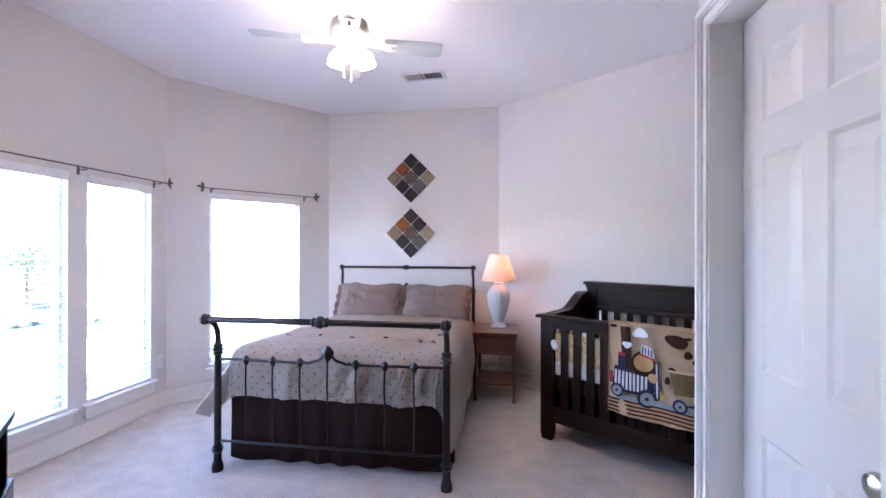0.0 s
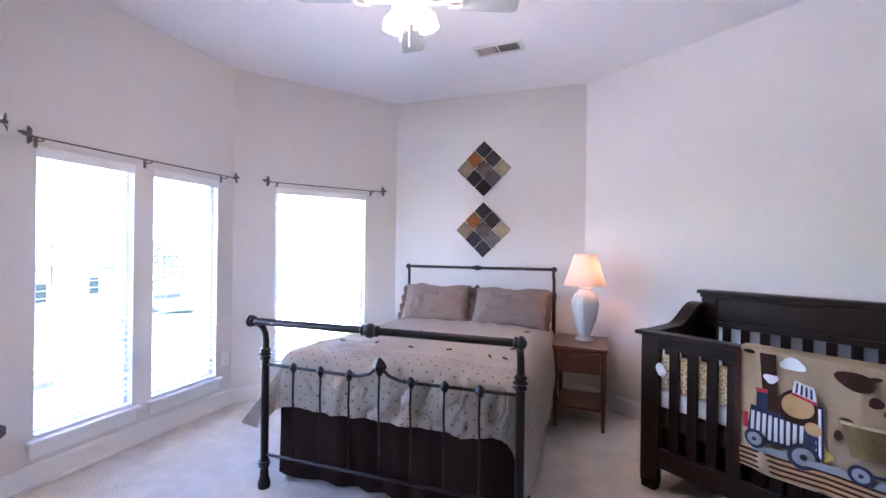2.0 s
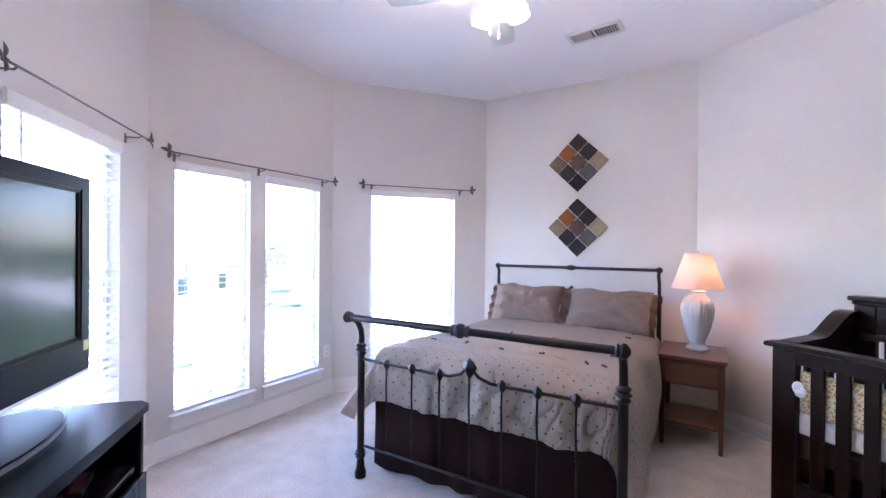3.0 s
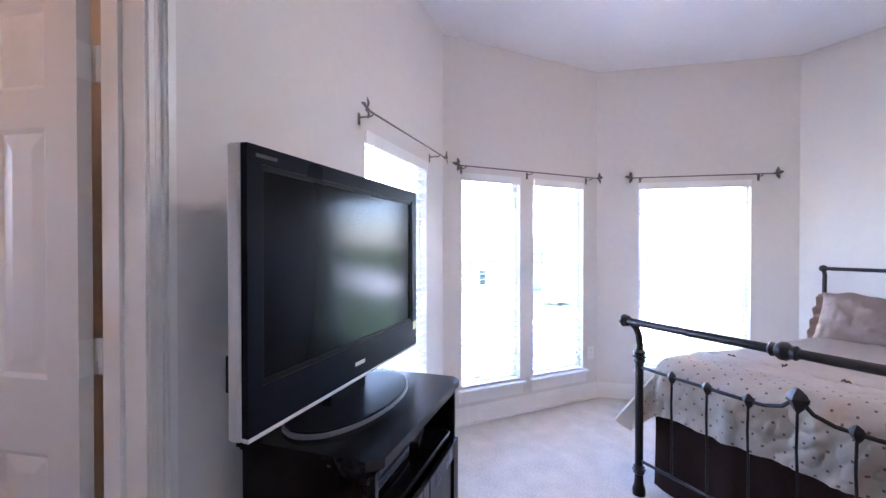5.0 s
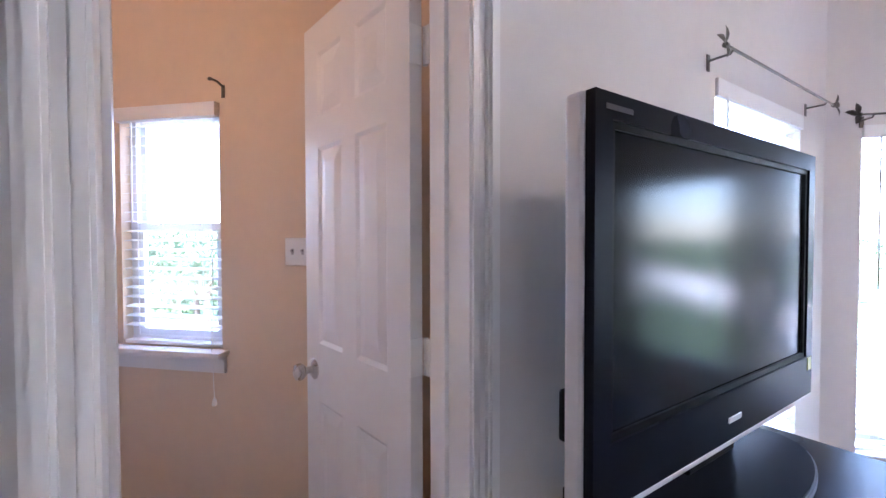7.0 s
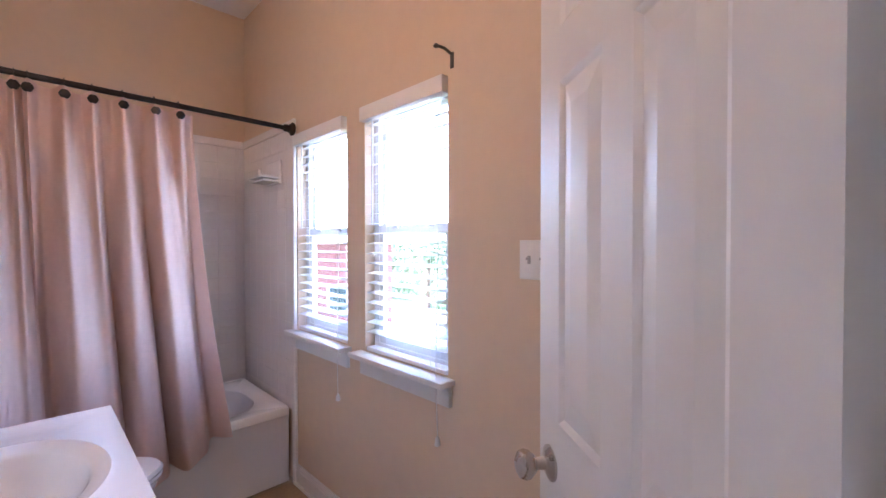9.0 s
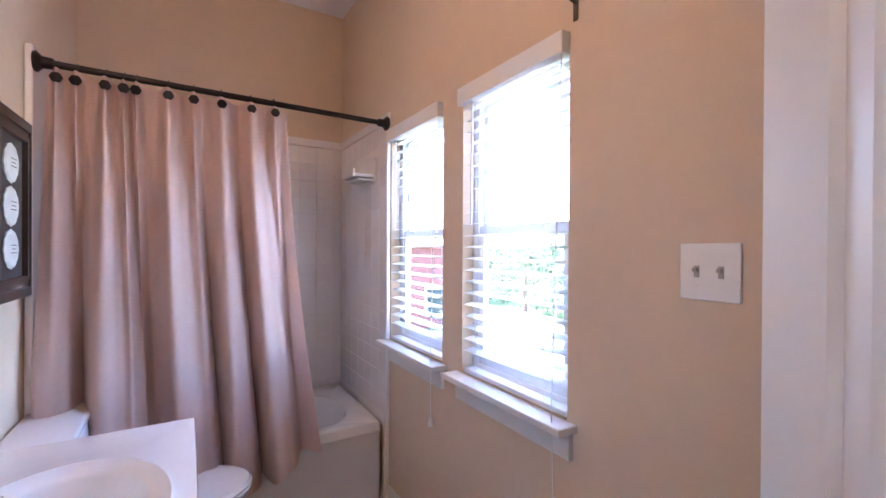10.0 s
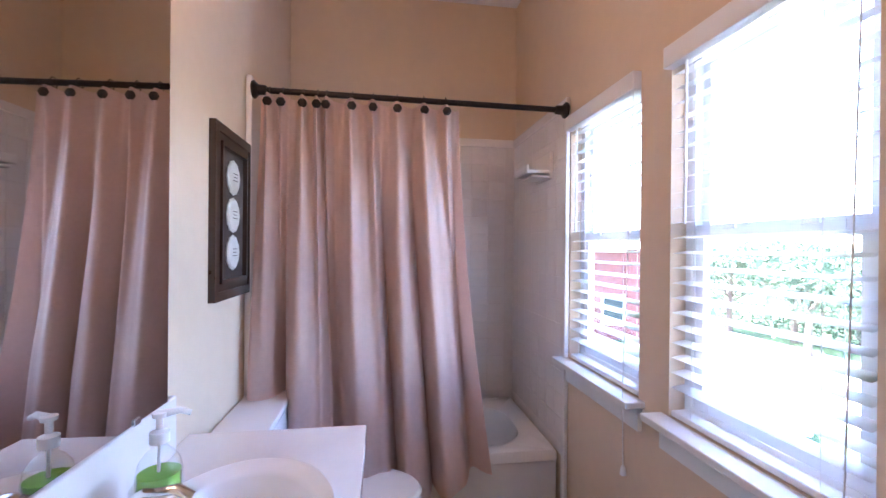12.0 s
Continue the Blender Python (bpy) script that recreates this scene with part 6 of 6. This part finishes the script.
box(bm, -0.26, -0.05, -0.10, 0.10, 0.12, 0.385, 0.02)
part("bowl", bm, PORC, toilet, "", True)
bm = B()
loft(bm, [oval(-0.425, 0.262, 0.183, 0.402), oval(-0.425, 0.27, 0.188, 0.41), oval(-0.425, 0.266, 0.186, 0.42)])
part("seat", bm, PORC, toilet, "", True)
bm = B()
loft(bm, [oval(-0.425, 0.268, 0.186, 0.423), oval(-0.425, 0.272, 0.19, 0.432), oval(-0.425, 0.262, 0.182, 0.444), oval(-0.425, 0.20, 0.13, 0.449)])
part("lid", bm, PORC, toilet, "", True)
bm = B()
tube(bm, [(-0.19, -0.13, 0.67), (-0.205, -0.13, 0.67), (-0.21, -0.07, 0.66)], 0.007, 8)
part("flush_lever", bm, NICKEL, toilet)

# vanity
MARBLE = mk("cultured_marble", (0.80, 0.755, 0.735), 0.12, var=0.02, scale=2, rvar=0.03)
CABW = mk("vanity_paint", (0.74, 0.70, 0.66), 0.4, var=0.03, scale=3)
van = thing("vanity_cabinet", pose(0, 0, 0), "white painted bathroom vanity cabinet", "cabinet")
VY0, VY1, VX, VZ = -0.705, 0.21, -0.428, 0.815
bm = B()
box(bm, VX + 0.03, BE - 0.002, VY0 + 0.015, VY1 - 0.015, 0.09, VZ - 0.17)
box(bm, VX + 0.09, BE - 0.002, VY0 + 0.02, VY1 - 0.02, -0.01, 0.09)
part("body", bm, CABW, van)
bm = B()
box(bm, VX + 0.03, VX + 0.05, VY0 + 0.015, VY1 - 0.015, VZ - 0.17, VZ - 0.03)
box(bm, VX + 0.05, BE - 0.002, VY0 + 0.015, VY0 + 0.03, VZ - 0.17, VZ - 0.03)
box(bm, VX + 0.05, BE - 0.002, VY1 - 0.03, VY1 - 0.015, VZ - 0.17, VZ - 0.03)
part("apron", bm, CABW, van)
for k in range(2):
    a = VY0 + 0.03 + k * 0.43
    bm = B()
    box(bm, VX + 0.012, VX + 0.03, a, a + 0.40, 0.11, 0.60, 0.004)
    d = part("door", bm, CABW, van)
    bm = B()
    box(bm, VX + 0.004, VX + 0.012, a + 0.06, a + 0.34, 0.17, 0.54, 0.003)
    part("door_panel", bm, CABW, d)
vtop = thing("countertop", pose(0, 0, 0), "cream cultured-marble vanity top with an oval sink", "vanity top")
SCX, SCY = -0.185, -0.27
bm = B()
n = 64
xa, xb, ya, yb = VX, BE - 0.002, VY0, VY1
outer = []
for k in range(n):
    a = 2 * math.pi * k / n
    c, s = math.cos(a), math.sin(a)
    tx = ((xb - SCX) / c if c > 1e-9 else (xa - SCX) / c if c < -1e-9 else 1e9)
    ty = ((yb - SCY) / s if s > 1e-9 else (ya - SCY) / s if s < -1e-9 else 1e9)
    t = min(tx, ty)
    outer.append((SCX + t * c, SCY + t * s))
for px_, py_ in ((xa, ya), (xa, yb), (xb, ya), (xb, yb)):
    i = min(range(n), key=lambda k: (outer[k][0] - px_) ** 2 + (outer[k][1] - py_) ** 2)
    outer[i] = (px_, py_)


def ell(rx, ry, z):
    return [(SCX + rx * math.cos(2 * math.pi * k / n), SCY + ry * math.sin(2 * math.pi * k / n), z) for k in range(n)]


loft(bm, [[(x, y, VZ - 0.03) for x, y in outer], [(x, y, VZ - 0.004) for x, y in outer], [(SCX + (x - SCX) * 0.993, SCY + (y - SCY) * 0.995, VZ) for x, y in outer], ell(0.205, 0.265, VZ), ell(0.195, 0.255, VZ + 0.005), ell(0.185, 0.245, VZ + 0.001), ell(0.165, 0.215, VZ - 0.004), ell(0.155, 0.205, VZ - 0.014), ell(0.14, 0.185, VZ - 0.06), ell(0.10, 0.135, VZ - 0.115), ell(0.03, 0.035, VZ - 0.135)], False)
part("counter", bm, MARBLE, vtop, "", True)
bm = B()
lathe(bm, [(0.034, 0.0), (0.036, 0.004), (0.02, 0.005), (0.018, -0.003)], 20, (SCX, SCY, VZ - 0.137))
part("drain", bm, NICKEL, vtop, "", True)
bm = B()
box(bm, BE - 0.022, BE - 0.002, VY0 + 0.115, VY1, VZ, VZ + 0.15, 0.005)
part("backsplash", bm, MARBLE, vtop)
CHROME = mk("chrome", (0.75, 0.73, 0.70), 0.1, metal=1.0, var=0.02, rvar=0.03)
fau = thing("faucet", pose(-0.005, SCY, VZ), "chrome centre-set bathroom faucet", "faucet")
bm = B()
loft(bm, [oval(-0.005, 0.028, 0.08, 0.0, 30, 0), oval(-0.005, 0.03, 0.082, 0.008, 30, 0), oval(-0.005, 0.024, 0.075, 0.02, 30, 0)])
part("base", bm, CHROME, fau, "", True)
bm = B()
tube(bm, [(-0.005, 0, 0.015), (-0.01, 0, 0.05), (-0.04, 0, 0.075), (-0.09, 0, 0.075), (-0.115, 0, 0.06)], [0.018, 0.017, 0.015, 0.013, 0.012], 14)
part("spout", bm, CHROME, fau, "", True)
for y in (-0.055, 0.055):
    bm = B()
    lathe(bm, [(0.016, 0.018), (0.014, 0.03), (0.024, 0.042), (0.026, 0.056), (0.018, 0.066), (0.0, 0.068)], 20, (-0.005, y, 0))
    part("handle", bm, CHROME, fau, "round clear-capped handle", True)

GREEN = mk("green_soap", (0.34, 0.66, 0.12), 0.1, var=0.03)
gp = GREEN.node_tree.nodes["Principled BSDF"]
gp.inputs["Transmission Weight"].default_value, gp.inputs["IOR"].default_value = 0.55, 1.35
CLEAR = see_through("clear_plastic", (0.96, 0.98, 0.97), 0.05, 1.4)
PUMP = mk("pump_plastic", (0.80, 0.80, 0.80), 0.35, var=0.01)
SX, SY = -0.05, -0.30
bot = thing("soap_bottle", pose(SX, SY, VZ + 0.001) @ Matrix.Scale(1.06, 4), "clear pump bottle half full of green hand soap", "soap bottle")
bm = B()
prof = [(0.035, 0.0), (0.037, 0.01), (0.037, 0.09), (0.033, 0.112), (0.022, 0.128), (0.013, 0.136), (0.013, 0.148)]
lathe(bm, prof, 28)
part("bottle", bm, CLEAR, bot, "", True)
bm = B()
lathe(bm, [(0.0, 0.003), (0.033, 0.004), (0.0345, 0.012), (0.0345, 0.092), (0.0, 0.093)], 28)
part("liquid_soap", bm, GREEN, bot, "bright green soap", True)
bm = B()
lathe(bm, [(0.016, 0.146), (0.016, 0.165), (0.009, 0.168), (0.006, 0.170), (0.006, 0.19), (0.012, 0.192), (0.013, 0.20), (0.0, 0.203)], 20)
tube(bm, [(0, 0, 0.196), (-0.03, -0.012, 0.198), (-0.045, -0.018, 0.19)], [0.008, 0.006, 0.005], 10)
tube(bm, [(0, 0, 0.15), (0.002, 0.003, 0.02)], 0.003, 8)
part("pump", bm, PUMP, bot, "white pump head", True)

MIRROR = mk("mirror_silver", (0.66, 0.65, 0.65), 0.02, metal=1.0, var=0.0, rvar=0.0)
mir = thing("mirror", pose(BE - 0.004, 0.26, 0, 0, 0, -1.4), "large frameless wall mirror above the vanity", "mirror")
bm = B()
box(bm, -0.006, 0.0, -0.785, 0.0, VZ + 0.155, 1.955)
part("glass", bm, MIRROR, mir)
for y in (-0.66, -0.26):
    for z in (VZ + 0.151, 1.946):
        bm = B()
        box(bm, -0.010, 0.001, y - 0.012, y + 0.012, z, z + 0.014, 0.002)
        part("clip", bm, CHROME, mir)

vl = thing("vanity_light", pose(BE, -0.14, 2.17), "bar of warm globe lights above the mirror", "light")
bm = B()
box(bm, -0.05, -0.001, -0.30, 0.30, -0.05, 0.05, 0.008)
part("bar", bm, NICKEL, vl)
GLOBE = mk("globe_glass", (1.0, 0.64, 0.35), 0.4, emit=1.45, var=0.0)
for y in (-0.14, 0.14):
    bm = B()
    lathe(bm, [(0.02, -0.05), (0.045, -0.035), (0.055, 0.0), (0.045, 0.035), (0.0, 0.055)], 20, (-0.115, y, 0.03))
    part("globe", bm, GLOBE, vl, "lit frosted globe", True)
    bm = B()
    tube(bm, [(-0.05, y, 0.0), (-0.115, y, -0.02)], 0.016, 10)
    part("socket", bm, NICKEL, vl)

# picture, switch, bracket
FRAMEW = mk("picture_frame", (0.035, 0.018, 0.012), 0.3, var=0.3, scale=12, coat=0.2)
MAT = mk("picture_ground", (0.075, 0.055, 0.045), 0.6, var=0.6, scale=18)
SHELL = mk("medallion", (0.62, 0.60, 0.55), 0.55, var=0.15, scale=25, bump=0.5, bscale=60)
pic = thing("picture", pose(BE, -1.015, 1.458, 0, 0, -90), "dark framed picture with three pale round medallions", "picture")
pw, ph = 0.185, 0.29
bm = B()
for lay, (a, b, y) in enumerate(((0.0, 0.03, -0.022), (0.03, 0.055, -0.016), (0.055, 0.068, -0.024))):
    for r in ((-pw + a, pw - a, ph - b, ph - a), (-pw + a, pw - a, -ph + a, -ph + b), (-pw + a, -pw + b, -ph + b, ph - b), (pw - b, pw - a, -ph + b, ph - b)):
        box(bm, r[0], r[1], y, -0.001, r[2], r[3])
part("frame", bm, FRAMEW, pic, "dark stained moulded frame")
bm = B()
box(bm, -pw + 0.06, pw - 0.06, -0.009, -0.001, -ph + 0.06, ph - 0.06)
part("backing", bm, MAT, pic, "dark painted ground")
for z in (-0.133, 0.0, 0.133):
    bm = B()
    lathe(bm, [(0.060, 0.0), (0.061, 0.004), (0.052, 0.008), (0.045, 0.006), (0.0, 0.009)], 48, (0, 0, 0), 0.035, 12)
    bm.transform(pose(0, -0.010, z, 90))
    md = part("medallion", bm, SHELL, pic, "pale scalloped round medallion", True)
    bm = B()
    for k in range(3):
        box(bm, -0.022 + 0.006 * (k % 2), 0.022 - 0.006 * (k % 2), -0.0205, -0.0195, z + 0.012 - 0.012 * k, z + 0.0145 - 0.012 * k)
    part("lettering_bars", bm, MAT, md)

TOGGLE = mk("toggle_plastic", (0.42, 0.41, 0.40), 0.4, var=0.02)
sw = thing("light_switch", pose(BX, 0.344, 1.292, 0, 0, 90), "white double toggle switch plate on the wall", "light switch")
bm = B()
box(bm, -0.058, 0.058, -0.006, -0.0005, -0.058, 0.058, 0.003)
part("plate", bm, PLATE, sw)
for x in (-0.023, 0.023):
    bm = B()
    box(bm, x - 0.005, x + 0.005, -0.0075, -0.006, -0.012, 0.012)
    box(bm, x - 0.004, x + 0.004, -0.018, -0.006, 0.0, 0.008, 0.001)
    part("toggle", bm, TOGGLE, sw)
    bm = B()
    for z in (-0.03, 0.03):
        tube(bm, [(x, -0.006, z), (x, -0.0072, z)], 0.003, 8)
    part("screw", bm, PLATE, sw)
br = thing("curtain_bracket", pose(BX, 0.0, 1.985, 0, 0, 90), "bare dark metal curtain bracket above the window", "bracket")
bm = B()
box(bm, -0.008, 0.008, -0.004, -0.0005, -0.035, 0.02, 0.001)
part("plate", bm, PEWTER, br)
bm = B()
tube(bm, [(0, -0.003, 0.012), (0, -0.04, 0.022), (0, -0.075, 0.02)], 0.005, 8)
lathe(bm, [(0.006, 0.0), (0.011, 0.004), (0.006, 0.012)], 10, (0, -0.078, 0.012))
part("arm", bm, PEWTER, br, "", True)

# bathroom floor tiles
bm = B()
box(bm, 0.002, 0.301, 0.002, 0.301, -0.004, 0.004, 0.002)
ft = mesh_of("tile", bm, TILE)
for i in range(5):
    for j in range(9):
        x, y = BX + 0.303 * i, TY + 0.303 * j
        if x + 0.30 < BE + 0.02 and x + y + 0.3 < 0.40:
            t = shared("tile", ft, bath_floor, pose(x, y, -0.008))
